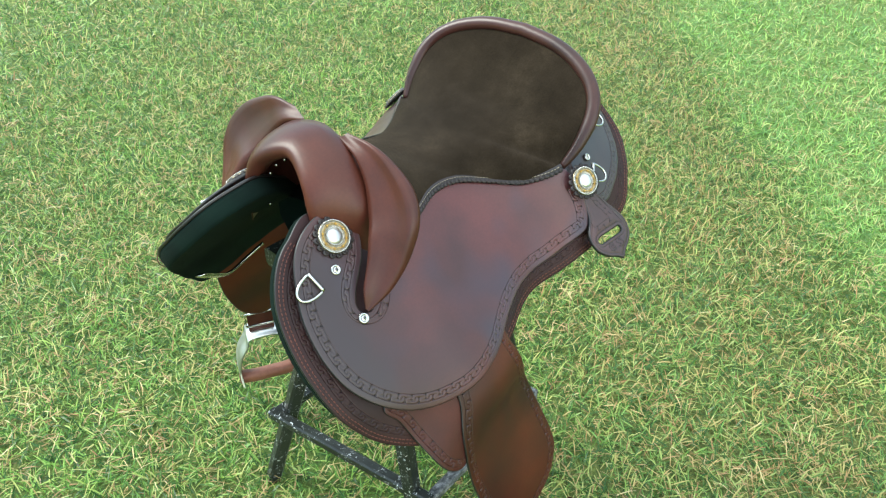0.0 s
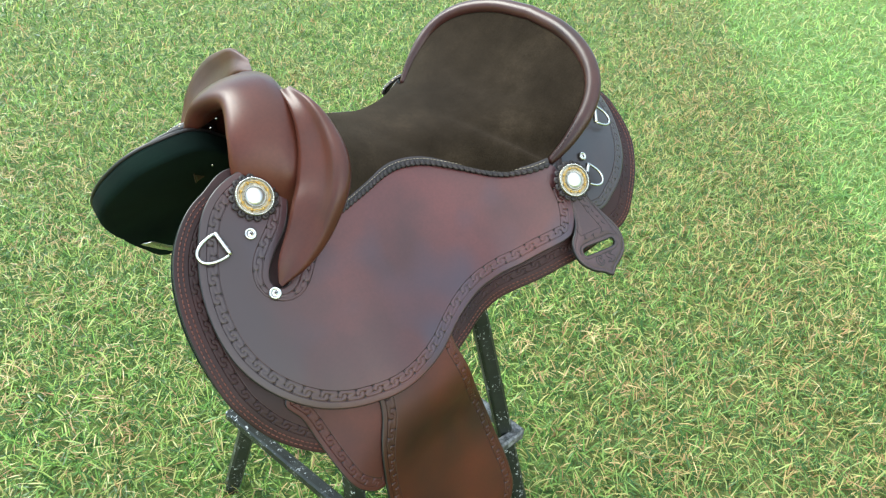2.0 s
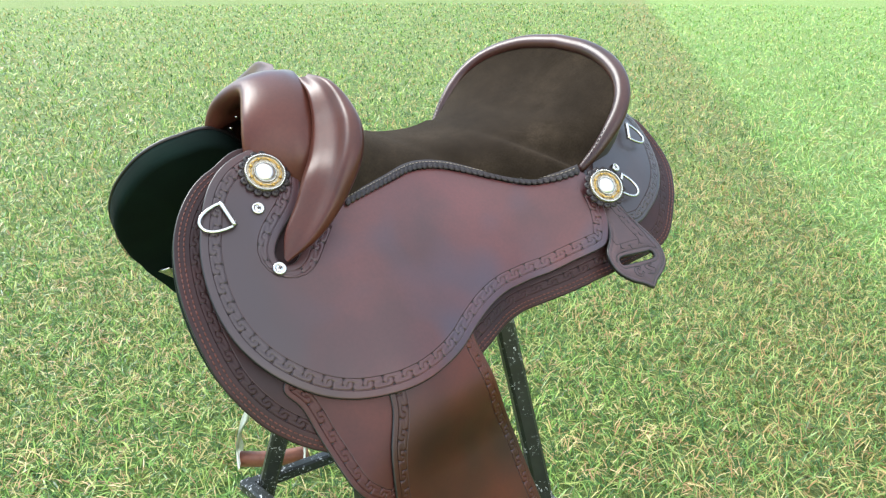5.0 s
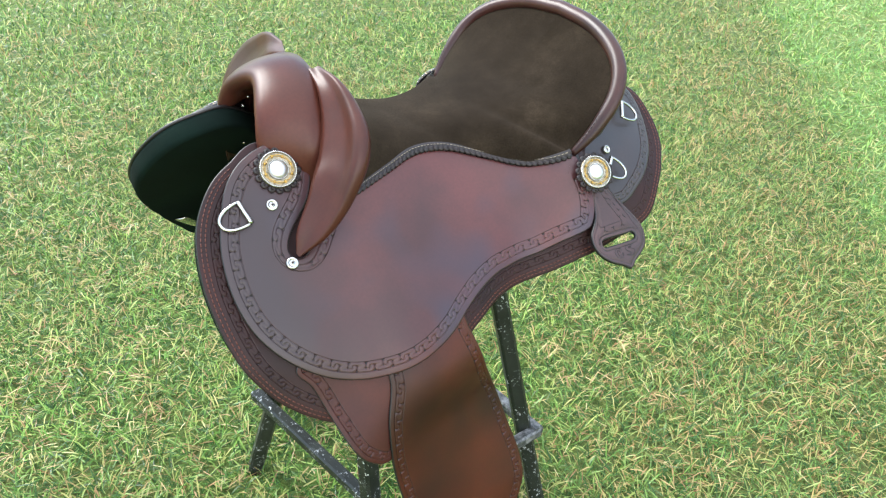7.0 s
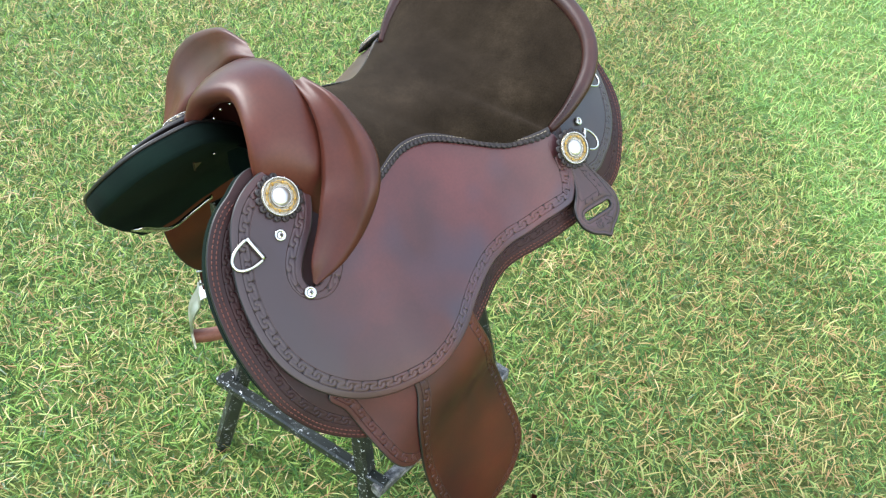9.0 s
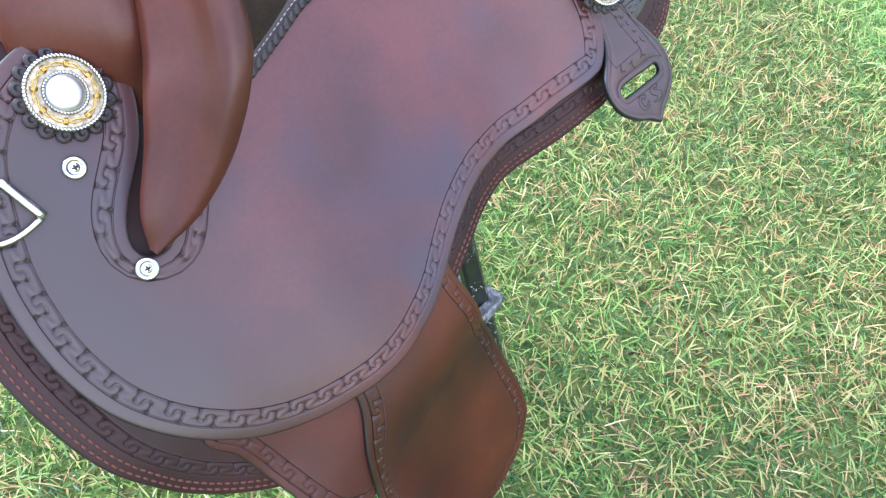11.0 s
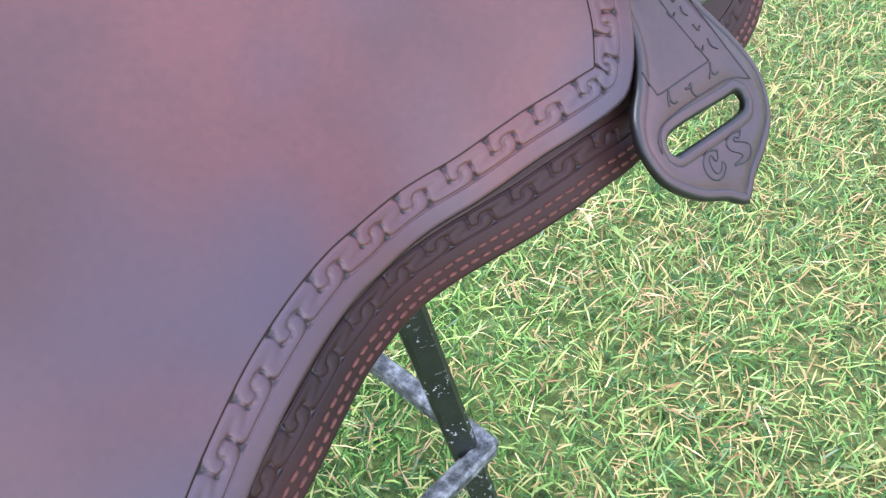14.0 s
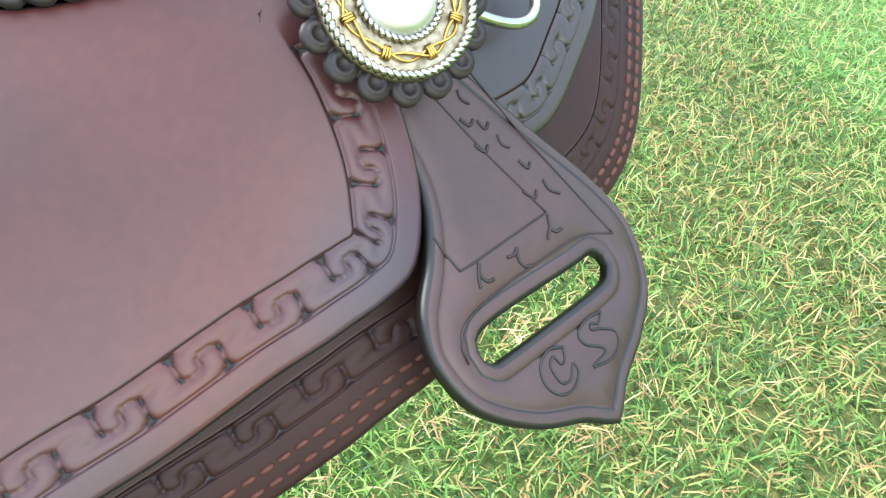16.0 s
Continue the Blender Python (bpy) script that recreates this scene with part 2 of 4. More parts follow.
def mirrored(bm, swing=0.0):
    other = bm.copy()
    for v in other.verts:
        v.co.y = -v.co.y
    for v in other.verts if swing else ():
        a = radians(swing) * min(1.0, max(0.0, (0.85 - v.co.z) / 0.10))
        y, z = v.co.y - 0.02, v.co.z - 0.87
        v.co.y, v.co.z = 0.02 + y * math.cos(a) - z * math.sin(a), 0.87 + z * math.cos(a) + y * math.sin(a)
    bmesh.ops.reverse_faces(other, faces=other.faces)
    return other


def catmull(pts, n, closed=False):
    """n samples at even arc length on a smooth curve through pts."""
    P = np.array(pts, float)
    k = len(P)
    segs = k if closed else k - 1
    fine = []
    for i in range(segs):
        if closed:
            a, b_, c_, d = P[(i - 1) % k], P[i], P[(i + 1) % k], P[(i + 2) % k]
        else:
            b_, c_ = P[i], P[i + 1]
            a = P[i - 1] if i else 2 * b_ - c_
            d = P[i + 2] if i + 2 < k else 2 * c_ - b_
        for t in np.linspace(0, 1, 24, endpoint=False):
            fine.append(0.5 * (2 * b_ + (c_ - a) * t + (2 * a - 5 * b_ + 4 * c_ - d) * t * t + (3 * b_ - a - 3 * c_ + d) * t ** 3))
    fine.append(P[0] if closed else P[-1])
    fine = np.array(fine)
    s = np.r_[0, np.cumsum(np.linalg.norm(np.diff(fine, axis=0), axis=1))]
    want = np.linspace(0, s[-1], n + 1)[:-1] if closed else np.linspace(0, s[-1], n)
    return np.stack([np.interp(want, s, fine[:, j]) for j in range(P.shape[1])], 1)


# side of the saddle: half width at stations along its length and at heights
XS = np.array([-.34, -.2, -.1, 0, .08, .14, .2, .3, .38])
ZS = np.array([.25, .4, .55, .65, .75, .84, .95])
YG = np.array([
    [-.25, -.245, -.225, -.205, -.160, -.088, -.0],
    [-.31, -.305, -.288, -.244, -.174, -.098, -.0],
    [-.33, -.33, -.315, -.270, -.186, -.092, -.0],
    [-.30, -.30, -.290, -.250, -.170, -.072, -.0],
    [-.27, -.27, -.255, -.225, -.166, -.062, -.0],
    [-.30, -.29, -.276, -.246, -.187, -.085, -.0],
    [-.34, -.32, -.302, -.270, -.220, -.150, -.06],
    [-.36, -.34, -.31, -.275, -.222, -.140, -.04],
    [-.36, -.34, -.31, -.275, -.215, -.112, -.0]])


def hermite(xs, vs, x):
    x = min(max(x, xs[0]), xs[-1])
    i = int(min(max(np.searchsorted(xs, x) - 1, 0), len(xs) - 2))
    h = xs[i + 1] - xs[i]
    t = (x - xs[i]) / h

    def m(k):
        a, b_ = max(k - 1, 0), min(k + 1, len(xs) - 1)
        return (vs[b_] - vs[a]) / (xs[b_] - xs[a])
    return (2 * t ** 3 - 3 * t * t + 1) * vs[i] + (t ** 3 - 2 * t * t + t) * h * m(i) + (3 * t * t - 2 * t ** 3) * vs[i + 1] + (t ** 3 - t * t) * h * m(i + 1)


GX, GZ = np.linspace(-.36, .42, 261), np.linspace(.24, .96, 241)
_rows = np.array([[hermite(ZS, r, z) for z in GZ] for r in YG])
_low = np.clip((.80 - GZ) / .14, 0, 1)
_low = _low * _low * (3 - 2 * _low)
_belly = np.interp(GX, [-.28, -.22, -.15, -.08, 0, .06, .12, .16, .21, .25], [-.0236, -.0208, -.0122, -.0108, -.0166, -.0217, -.0183, -.017, -.006, 0])
TAB = (np.array([[hermite(XS, _rows[:, j], x) for j in range(len(GZ))] for x in GX]) + _belly[:, None] * _low[None, :]).tolist()


def side_y(x, z):
    u = min(max((x + .36) / .003, 0.0), 259.999)
    v = min(max((z - .24) / .003, 0.0), 239.999)
    i, j = int(u), int(v)
    u, v = u - i, v - j
    a, b_ = TAB[i], TAB[i + 1]
    return (a[j] * (1 - v) + a[j + 1] * v) * (1 - u) + (b_[j] * (1 - v) + b_[j + 1] * v) * u


FZ, FY = np.array([.1, .2, .3, .4, .5, .55, .6, .7]), np.array([-.385, -.370, -.352, -.330, -.302, -.290, -.275, -.225])


def fender_y(x, z):
    y = hermite(FZ, FY, z) + (0.08 + 0.15 * min(1.0, max(0.0, (z - 0.4) / 0.15))) * (x + 0.08)
    w = min(1.0, max(0.0, (z - 0.53) / 0.10))
    w = w * w * (3 - 2 * w)
    return y + (side_y(x, z) + 0.0055 - y) * w


def on_side(fy, x, z, h):
    e = 0.004
    dx = (fy(x + e, z) - fy(x - e, z)) / (2 * e)
    dz = (fy(x, z + e) - fy(x, z - e)) / (2 * e)
    n = Vector((dx, -1, dz)).normalized()
    return Vector((x, fy(x, z), z)) + n * h


class Sheet:
    """A piece of leather lying on a curved side surface: an outline in length and height, with edge, border and inside."""

    def __init__(self, fy, outline, lift, count=260, flat=0):
        self.fy, self.lift, self.n = fy, lift, count
        self.P = catmull(outline, count, True)
        T = np.roll(self.P, -1, 0) - np.roll(self.P, 1, 0)
        area = 0.5 * np.sum(self.P[:, 0] * np.roll(self.P[:, 1], -1) - np.roll(self.P[:, 0], -1) * self.P[:, 1])
        sign = 1 if area > 0 else -1
        inn = []
        for (x, z), (tx, tz) in zip(self.P, T):
            e = 0.004
            gx = (fy(x + e, z) - fy(x - e, z)) / (2 * e)
            gz = (fy(x, z + e) - fy(x, z - e)) / (2 * e)
            t = np.array([tx, gx * tx + gz * tz, tz])
            nrm = np.array([gx, -1, gz])
            w = np.cross(nrm, t) * sign
            w /= np.linalg.norm(w)
            w2 = w[[0, 2]]
            if w2 @ np.array([-tz, tx]) * sign < 0:
                w2 = -w2
            inn.append(w2)
        self.I = np.array(inn)
        D = [self.I]
        for _ in range(10):
            q = D[-1]
            D.append((np.roll(q, 1, 0) + 2 * q + np.roll(q, -1, 0)) / 4)
        self.D = D
        q3 = np.array([on_side(fy, x, z, lift) for x, z in self.P])
        step = np.linalg.norm(np.roll(q3, -1, 0) - q3, axis=1)
        self.s = np.r_[0, np.cumsum(step)]
        self.length = self.s[-1]

    def ring(self, d):
        return self.P + self.D[min(10, int(d / 0.0025))] * d

    def at(self, s, d, h=0.0):
        """A place at arc length s and distance d from the edge, h above the surface."""
        f = np.interp(s % self.length, self.s, np.arange(self.n + 1))
        i, t = int(f) % self.n, f - int(f)
        j = (i + 1) % self.n
        I = self.D[min(10, int(d / 0.0025))]
        p = (self.P[i] + I[i] * d) * (1 - t) + (self.P[j] + I[j] * d) * t
        return on_side(self.fy, p[0], p[1], self.lift + h)

    def s_of(self, x, z):
        return self.s[int(np.argmin(np.sum((self.P - np.array([x, z])) ** 2, 1)))]

    def mesh(self, thick, spine, channel=None, inner=9, edge_slot=1, chan_slot=2, depth=0.001, span=None):
        """Closed mesh: outer face with rounded edge and sunk border, inside face a thickness below."""
        bm = bmesh.new()
        rows = [(0.0, -thick * 0.5, edge_slot), (0.0003, -thick * 0.22, edge_slot), (0.0012, -0.0003, 0), (0.0026, 0.0, 0)]
        if channel:
            a, b_ = channel
            rows += [(a - 0.0005, 0.0, 0), (a, 0.0, 0), (a + 0.0009, -depth, chan_slot), (b_ - 0.0009, -depth, chan_slot), (b_, 0.0, chan_slot)]
            rows += [(b_ + 0.0005, 0.0, 0), (b_ + 0.003, 0.0, 0)]
        else:
            rows += [(0.008, 0.0, 0)]
        flat = [(self.ring(d), h, slot) for d, h, slot in rows]
        keep = [span is None or span[0] <= self.s[i] <= span[1] for i in range(self.n)]
        loops = []
        for ring, h, slot in flat:
            loops.append([bm.verts.new(on_side(self.fy, x, z, self.lift + (h if ok or slot != chan_slot else 0.0))) for (x, z), ok in zip(ring, keep)])
        back = []
        for d in (0.0, 0.002, 0.008):
            back.append([bm.verts.new(on_side(self.fy, x, z, self.lift - thick * (0.8 if d == 0 else 1.0))) for x, z in self.ring(d)])
        n = self.n
        for seq, slots in ((loops, [f[2] for f in flat]), ([loops[0]] + back, [edge_slot] * 2 + [0] * 3)):
            for a in range(len(seq) - 1):
                for i in range(n):
                    j = (i + 1) % n
                    f = bm.faces.new((seq[a][i], seq[a][j], seq[a + 1][j], seq[a + 1][i]))
                    f.material_index = 0 if chan_slot in (slots[a], slots[a + 1]) and not keep[i] and seq is loops else slots[a + 1] if slots[a + 1] == chan_slot and slots[a] == chan_slot else (edge_slot if slots[a] == edge_slot else (slots[a] if slots[a] == chan_slot else 0))
        for loop, ring, h, step in ((loops[-1], self.ring(rows[-1][0]), 0.0, 0.006), (back[-1], self.ring(0.008), -thick, 0.014)):
            lo, hi = ring.min(0), ring.max(0)
            pts = [Vector(p) for p in ring]
            for x in np.arange(lo[0] + step, hi[0], step):
                for z in np.arange(lo[1] + step, hi[1], step):
                    q = np.array([x, z])
                    if np.min(np.sum((ring - q) ** 2, 1)) > (step * 0.55) ** 2:
                        pts.append(Vector((x, z)))
            co, _, faces, orig, _, _ = delaunay_2d_cdt(pts, [], [list(range(n))], 1, 1e-6)
            vs = []
            for c2, o in zip(co, orig):
                k = [i for i in o if i < n]
                vs.append(loop[k[0]] if k else bm.verts.new(on_side(self.fy, c2.x, c2.y, self.lift + h)))
            for f in faces:
                tri = [vs[i] for i in f]
                if len(set(tri)) == 3 and not bm.faces.get(tri):
                    bm.faces.new(tri)
            bmesh.ops.delete(bm, geom=[v for v in vs if not v.link_faces], context="VERTS")
        return bm


S_PATH = catmull([(.03, .47), (.0, .62), (.14, .79), (.42, .83), (.68, .79), (.79, .64), (.66, .50), (.52, .38), (.56, .23), (.80, .17), (1.10, .19), (1.28, .36), (1.26, .52)], 70)
RELIEF_V = np.r_[0, .035, .075, np.linspace(.13, .87, 11), .925, .965, 1]
RELIEF_N = 36


def relief(pitch, width):
    """Heights over one repeat of the stamped chain: pillowed S shapes parted by thin cuts, with sunk ground between."""
    u, v = np.meshgrid(np.arange(RELIEF_N) / RELIEF_N * pitch, RELIEF_V * width, indexing="ij")
    near = []
    for k in range(-2, 3):
        p = (S_PATH + (k, 0)) * (pitch, width)
        near.append(np.min(np.hypot(u[..., None] - p[:, 0], v[..., None] - p[:, 1]), 2))
    near = np.sort(np.array(near), 0)
    half = 0.117 * pitch
    h = 0.0006 * (1 - np.minimum(1, near[0] / half) ** 2) - 0.0012 * np.clip((near[0] - half) / 0.0006, 0, 1)
    h -= 0.0012 * np.clip(1 - (near[1] - near[0]) / 0.0011, 0, 1) * (near[0] < half * 1.25)
    h[:, [1, -2]], h[:, [0, -1]] = -0.0004, 0.0001
    return h


def tooling(sheet, s0, s1, d0, d1, pitch=0.0230, flip=False):
    """Stamped chain of S shapes in relief along a border."""
    n = max(1, round(abs(s1 - s0) / pitch))
    h = relief(abs(s1 - s0) / n, abs(d1 - d0))
    rows = []
    for c in range(n * RELIEF_N + 1):
        col = (-c if flip else c) % RELIEF_N
        at = s0 + (s1 - s0) * c / (n * RELIEF_N)
        rows.append([sheet.at(at, d0 + (d1 - d0) * q, h[col, j]) for j, q in enumerate(RELIEF_V)])
    bm = grid(rows)
    m = len(RELIEF_V) - 1
    for i, f in enumerate(bm.faces):
        c, j = divmod(i, m)
        cols = [(-k if flip else k) % RELIEF_N for k in (c, c + 1)]
        # faces sunk below the surface take the darker second material
        f.material_index = 1 if 0 < j < m - 1 and h[cols, j:j + 2].mean() < -0.0005 else 0
    return bm


def stitches(place, s0, s1, pitch=0.006, length=0.0046, width=0.0009, lift=0.0009):
    """A row of sewn stitches: small rounded slugs. place(s, side, h) gives positions."""
    bm = bmesh.new()
    n = int(abs(s1 - s0) / pitch)
    for k in range(n):
        s = s0 + (k + 0.5) * (s1 - s0) / n
        rows = []
        for ds, sc in ((-0.5, 0.35), (-0.36, 0.9), (0.0, 1.05), (0.36, 0.9), (0.5, 0.35)):
            hh = lift * sc
            rows.append([bm.verts.new(place(s + ds * length, q * width * sc, h)) for q, h in ((-1, -0.0002), (-0.6, hh), (0.6, hh), (1, -0.0002))])
        for a in range(4):
            for q in range(3):
                bm.faces.new((rows[a][q], rows[a][q + 1], rows[a + 1][q + 1], rows[a + 1][q]))
    return bm


def tube(path, radius, sides=10, closed=False, squash=1.0):
    """A round bar along points; radius a number or one per point."""
    bm = bmesh.new()
    P = [Vector(p) for p in path]
    n = len(P)
    rad = radius if hasattr(radius, "__len__") else [radius] * n
    rings, up = [], None
    for i in range(n):
        t = (P[(i + 1) % n] - P[i - 1]) if closed else (P[min(i + 1, n - 1)] - P[max(i - 1, 0)])
        t.normalize()
        if up is None:
            up = t.orthogonal().normalized()
        up = (up - t * up.dot(t)).normalized()
        side = t.cross(up)
        rings.append([bm.verts.new(P[i] + (up * math.cos(a) * squash + side * math.sin(a)) * rad[i]) for a in np.linspace(0, 2 * math.pi, sides, endpoint=False)])
    for i in range(n if closed else n - 1):
        a, b_ = rings[i], rings[(i + 1) % n]
        for j in range(sides):
            k = (j + 1) % sides
            bm.faces.new((a[j], a[k], b_[k], b_[j]))
    if not closed:
        bm.faces.new(rings[0][::-1])
        bm.faces.new(rings[-1])
    return bm


def grid(rows, closed=False):
    bm = bmesh.new()
    V = [[bm.verts.new(p) for p in r] for r in rows]
    for a in range(len(V) - 1):
        m = len(V[a])
        for j in range(m if closed else m - 1):
            k = (j + 1) % m
            bm.faces.new((V[a][j], V[a][k], V[a + 1][k], V[a + 1][j]))
    return bm


def lathe(profile, n=48, wave=None):
    """Turned round +z from (radius, height) pairs."""
    rows = []
    for r, h in profile:
        rows.append([(r * math.cos(a), r * math.sin(a), h) for a in np.linspace(0, 2 * math.pi, n, endpoint=False)])
    return grid(rows, True)


def moved(bm, m):
    bmesh.ops.transform(bm, matrix=m, verts=bm.verts)
    return bm


def joined(bms):
    out = bmesh.new()
    for b_ in bms:
        me = bpy.data.meshes.new("tmp")
        b_.to_mesh(me)
        b_.free()
        out.from_mesh(me)
        bpy.data.meshes.remove(me)
    return out


def facing(place, normal, spin=0.0):
    """Pose whose z looks along normal, with its y as upright as can be."""
    z = Vector(normal).normalized()
    x = Vector((0, 0, 1)).cross(z).normalized()
    y = z.cross(x)
    m = Matrix((x, y, z)).transposed().to_4x4()
    return Matrix.Translation(place) @ m @ Matrix.Rotation(spin, 4, "Z")


def seat_on_side(fy, x, z, h, spin=0.0):
    p0, p1 = on_side(fy, x, z, h), on_side(fy, x, z, h + 0.01)
    return facing(p0, p1 - p0, spin)


def flipped(m):
    """The same pose on the other side of the saddle."""
    f = Matrix.Diagonal((1, -1, 1, 1))
    return f @ m @ Matrix.Diagonal((-1, 1, 1, 1))


# ---------------- ground ----------------
bm = bmesh.new()
bmesh.ops.create_grid(bm, x_segments=40, y_segments=40, size=400)
ground = part("ground", bm, GROUND, None)
tagged(ground, "short mown lawn of green and straw-coloured turf", "ground", kind="structure")


def lawn(name, count, length, width, seed, keep=None, mat=GRASS, flat=False, reach=24.0, core=1.5):
    """Blades strewn round the stand, as dense out to core metres, thinning and broadening evenly beyond."""
    rng = np.random.default_rng(seed)
    inner = 0.5 / (0.5 + np.log(reach / core))
    q = rng.uniform(0, 1, count)
    r = np.where(q < inner, core * np.sqrt(q / inner), core * np.exp((q - inner) / (1 - inner) * np.log(reach / core)))
    spread = np.clip((r - core) / core, 0, 1)
    around = rng.uniform(0, 2 * np.pi, count)
    # sparser behind the stand's open side, where the lawn is only seen from afar
    behind = np.abs((around - radians(42) + np.pi) % (2 * np.pi) - np.pi) > radians(88)
    seen = ~behind | (rng.uniform(0, 1, count) > 0.85 * spread)
    x, y, r = 0.3 + (r * np.cos(around))[seen], 0.2 + (r * np.sin(around))[seen], r[seen]
    if keep is not None:
        k = keep(x, y)
        x, y, r = x[k], y[k], r[k]
    far_off = np.maximum(1.0, r / core)
    n = len(x)
    ang = rng.uniform(0, 2 * np.pi, n)
    lean = rng.uniform(1.25, 1.62, n) if flat else rng.uniform(0.45, 1.62, n)
    L = length * rng.uniform(0.5, 1.35, n) * far_off ** 0.3
    W = width * rng.uniform(0.6, 1.4, n) * far_off ** 0.75
    base = np.stack([x, y, np.zeros(n)], 1)
    d = np.stack([np.cos(ang) * np.sin(lean), np.sin(ang) * np.sin(lean), np.cos(lean)], 1)
    sideways = np.stack([-np.sin(ang), np.cos(ang), rng.uniform(-0.5, 0.5, n)], 1)
    base[:, 2] += rng.uniform(0.008, 0.026, n) if flat else rng.uniform(-0.002, 0.014, n)
    droop = np.zeros((n, 3))
    droop[:, 2] = -L * rng.uniform(0.05, 0.35, n)
    mid = base + d * (L * 0.55)[:, None] + droop * 0.15
    tip = base + d * L[:, None] + droop
    tip[:, 2] = np.maximum(tip[:, 2], 0.003)
    mid[:, 2] = np.maximum(mid[:, 2], 0.004)
    s = sideways * W[:, None] * 0.5
    co = np.stack([base - s * 0.8, base + s * 0.8, mid + s, mid - s, tip], 1).reshape(-1, 3)
    me = bpy.data.meshes.new(name)
    k = np.arange(n)[:, None] * 5
    loops = np.concatenate([k + np.array([0, 1, 2, 3]), k + np.array([3, 2, 4])], 1).ravel()
    me.vertices.add(n * 5)
    me.vertices.foreach_set("co", co.ravel())
    me.loops.add(n * 7)
    me.loops.foreach_set("vertex_index", loops.astype(np.int32))
    me.polygons.add(n * 2)
    start = (np.arange(n)[:, None] * 7 + np.array([0, 4])).ravel()
    me.polygons.foreach_set("loop_start", start.astype(np.int32))
    me.update(calc_edges=True)
    me.validate()
    me.materials.append(mat)
    if flat:
        return tagged(new(name, me), "loose dry straw-coloured clippings lying on grass", "straw", kind="stuff")
    return tagged(new(name, me), "short mown grass blades, green mixed with dry straw", "grass", kind="stuff")


lawn("grass", 800000, 0.040, 0.0024, 3)

clump = np.random.default_rng(11).uniform((-1.3, -1.0), (3.0, 2.4), (420, 2))


def in_clump(x, y):
    d = np.full(len(x), 9.0)
    for cx, cy in clump:
        d = np.minimum(d, (x - cx) ** 2 + (y - cy) ** 2)
    return (d < 0.0022) | (np.arange(len(x)) % 9 == 0)


lawn("straw", 90000, 0.046, 0.0017, 12, in_clump, STRAW, True, 5.0, 2.2)

# ---------------- saddle ----------------
saddle = thing("saddle", "dark brown tooled leather riding saddle with a suede seat", "saddle", (0, 0, 0))

FLAP_OUT = [(-.112, .806), (-.055, .810), (-.005, .816), (.040, .811), (.090, .797), (.135, .787), (.165, .791), (.198, .803),
            (.208, .780), (.208, .758), (.203, .739), (.193, .724), (.181, .7180), (.1656, .7135), (.1355, .7045), (.1088, .6965), (.0783, .6919), (.046, .6899), (.0137, .6842), (-.0177, .6732), (-.0457, .6606),
            (-.0738, .6512), (-.1023, .6446), (-.1303, .6399), (-.1587, .638), (-.1872, .6406), (-.2143, .6489), (-.2406, .6634), (-.2636, .6831), (-.2812, .7081), (-.2895, .7376), (-.2885, .7686),
            (-.280, .796), (-.260, .832), (-.232, .854), (-.195, .864), (-.168, .856), (-.157, .834), (-.171, .809), (-.201, .784), (-.213, .769), (-.209, .760),
            (-.194, .761), (-.174, .780), (-.148, .800)]
SKIRT_OUT = [(-.190, .868), (-.248, .854), (-.283, .830), (-.306, .795), (-.315, .748), (-.309, .694), (-.294, .655), (-.266, .621), (-.224, .597), (-.160, .584),
             (-.090, .600), (-.045, .627), (-.010, .646), (.045, .660), (.092, .664), (.138, .676), (.170, .686), (.202, .691), (.300, .705), (.349, .745), (.388, .787),
             (.396, .822), (.382, .850), (.335, .870), (.260, .835), (.170, .785), (.080, .782), (.000, .795), (-.090, .800)]
FAR_OUT = [(-.190, .872), (-.246, .870), (-.286, .850), (-.312, .812), (-.319, .768), (-.309, .718), (-.286, .672), (-.252, .632)] + SKIRT_OUT[8:]
FAR_LOW = [(x, z - 0.026 * min(1.0, max(0.0, (.70 - z) / .06)) * (x < .1)) for x, z in FAR_OUT]
REAR_OUT = [(.205, .812), (.250, .852), (.325, .872), (.362, .850), (.370, .822), (.352, .790), (.324, .767), (.292, .749), (.262, .737), (.225, .742), (.205, .775)]
FENDER_OUT = [(-.148, .622), (-.160, .575), (-.158, .507), (-.140, .430), (-.105, .360), (-.062, .326), (-.020, .329), (.024, .352), (.046, .392), (.047, .430), (.037, .475), (.020, .540), (-.004, .592), (-.023, .648), (-.040, .690), (-.135, .690)]
BILLET_OUT = [(-.246, .662), (-.234, .638), (-.223, .606), (-.206, .566), (-.188, .544), (-.169, .531), (-.150, .535), (-.138, .570), (-.130, .660), (-.200, .690)]

flap = Sheet(side_y, FLAP_OUT, 0.0, 320)
skirt = Sheet(side_y, SKIRT_OUT, -0.0130, 320)
rear = Sheet(side_y, REAR_OUT, -0.0045, 150)
fender = Sheet(fender_y, FENDER_OUT, 0.0, 200)
billet = Sheet(fender_y, BILLET_OUT, -0.0040, 120)
lining = Sheet(side_y, SKIRT_OUT, -0.0182, 200)

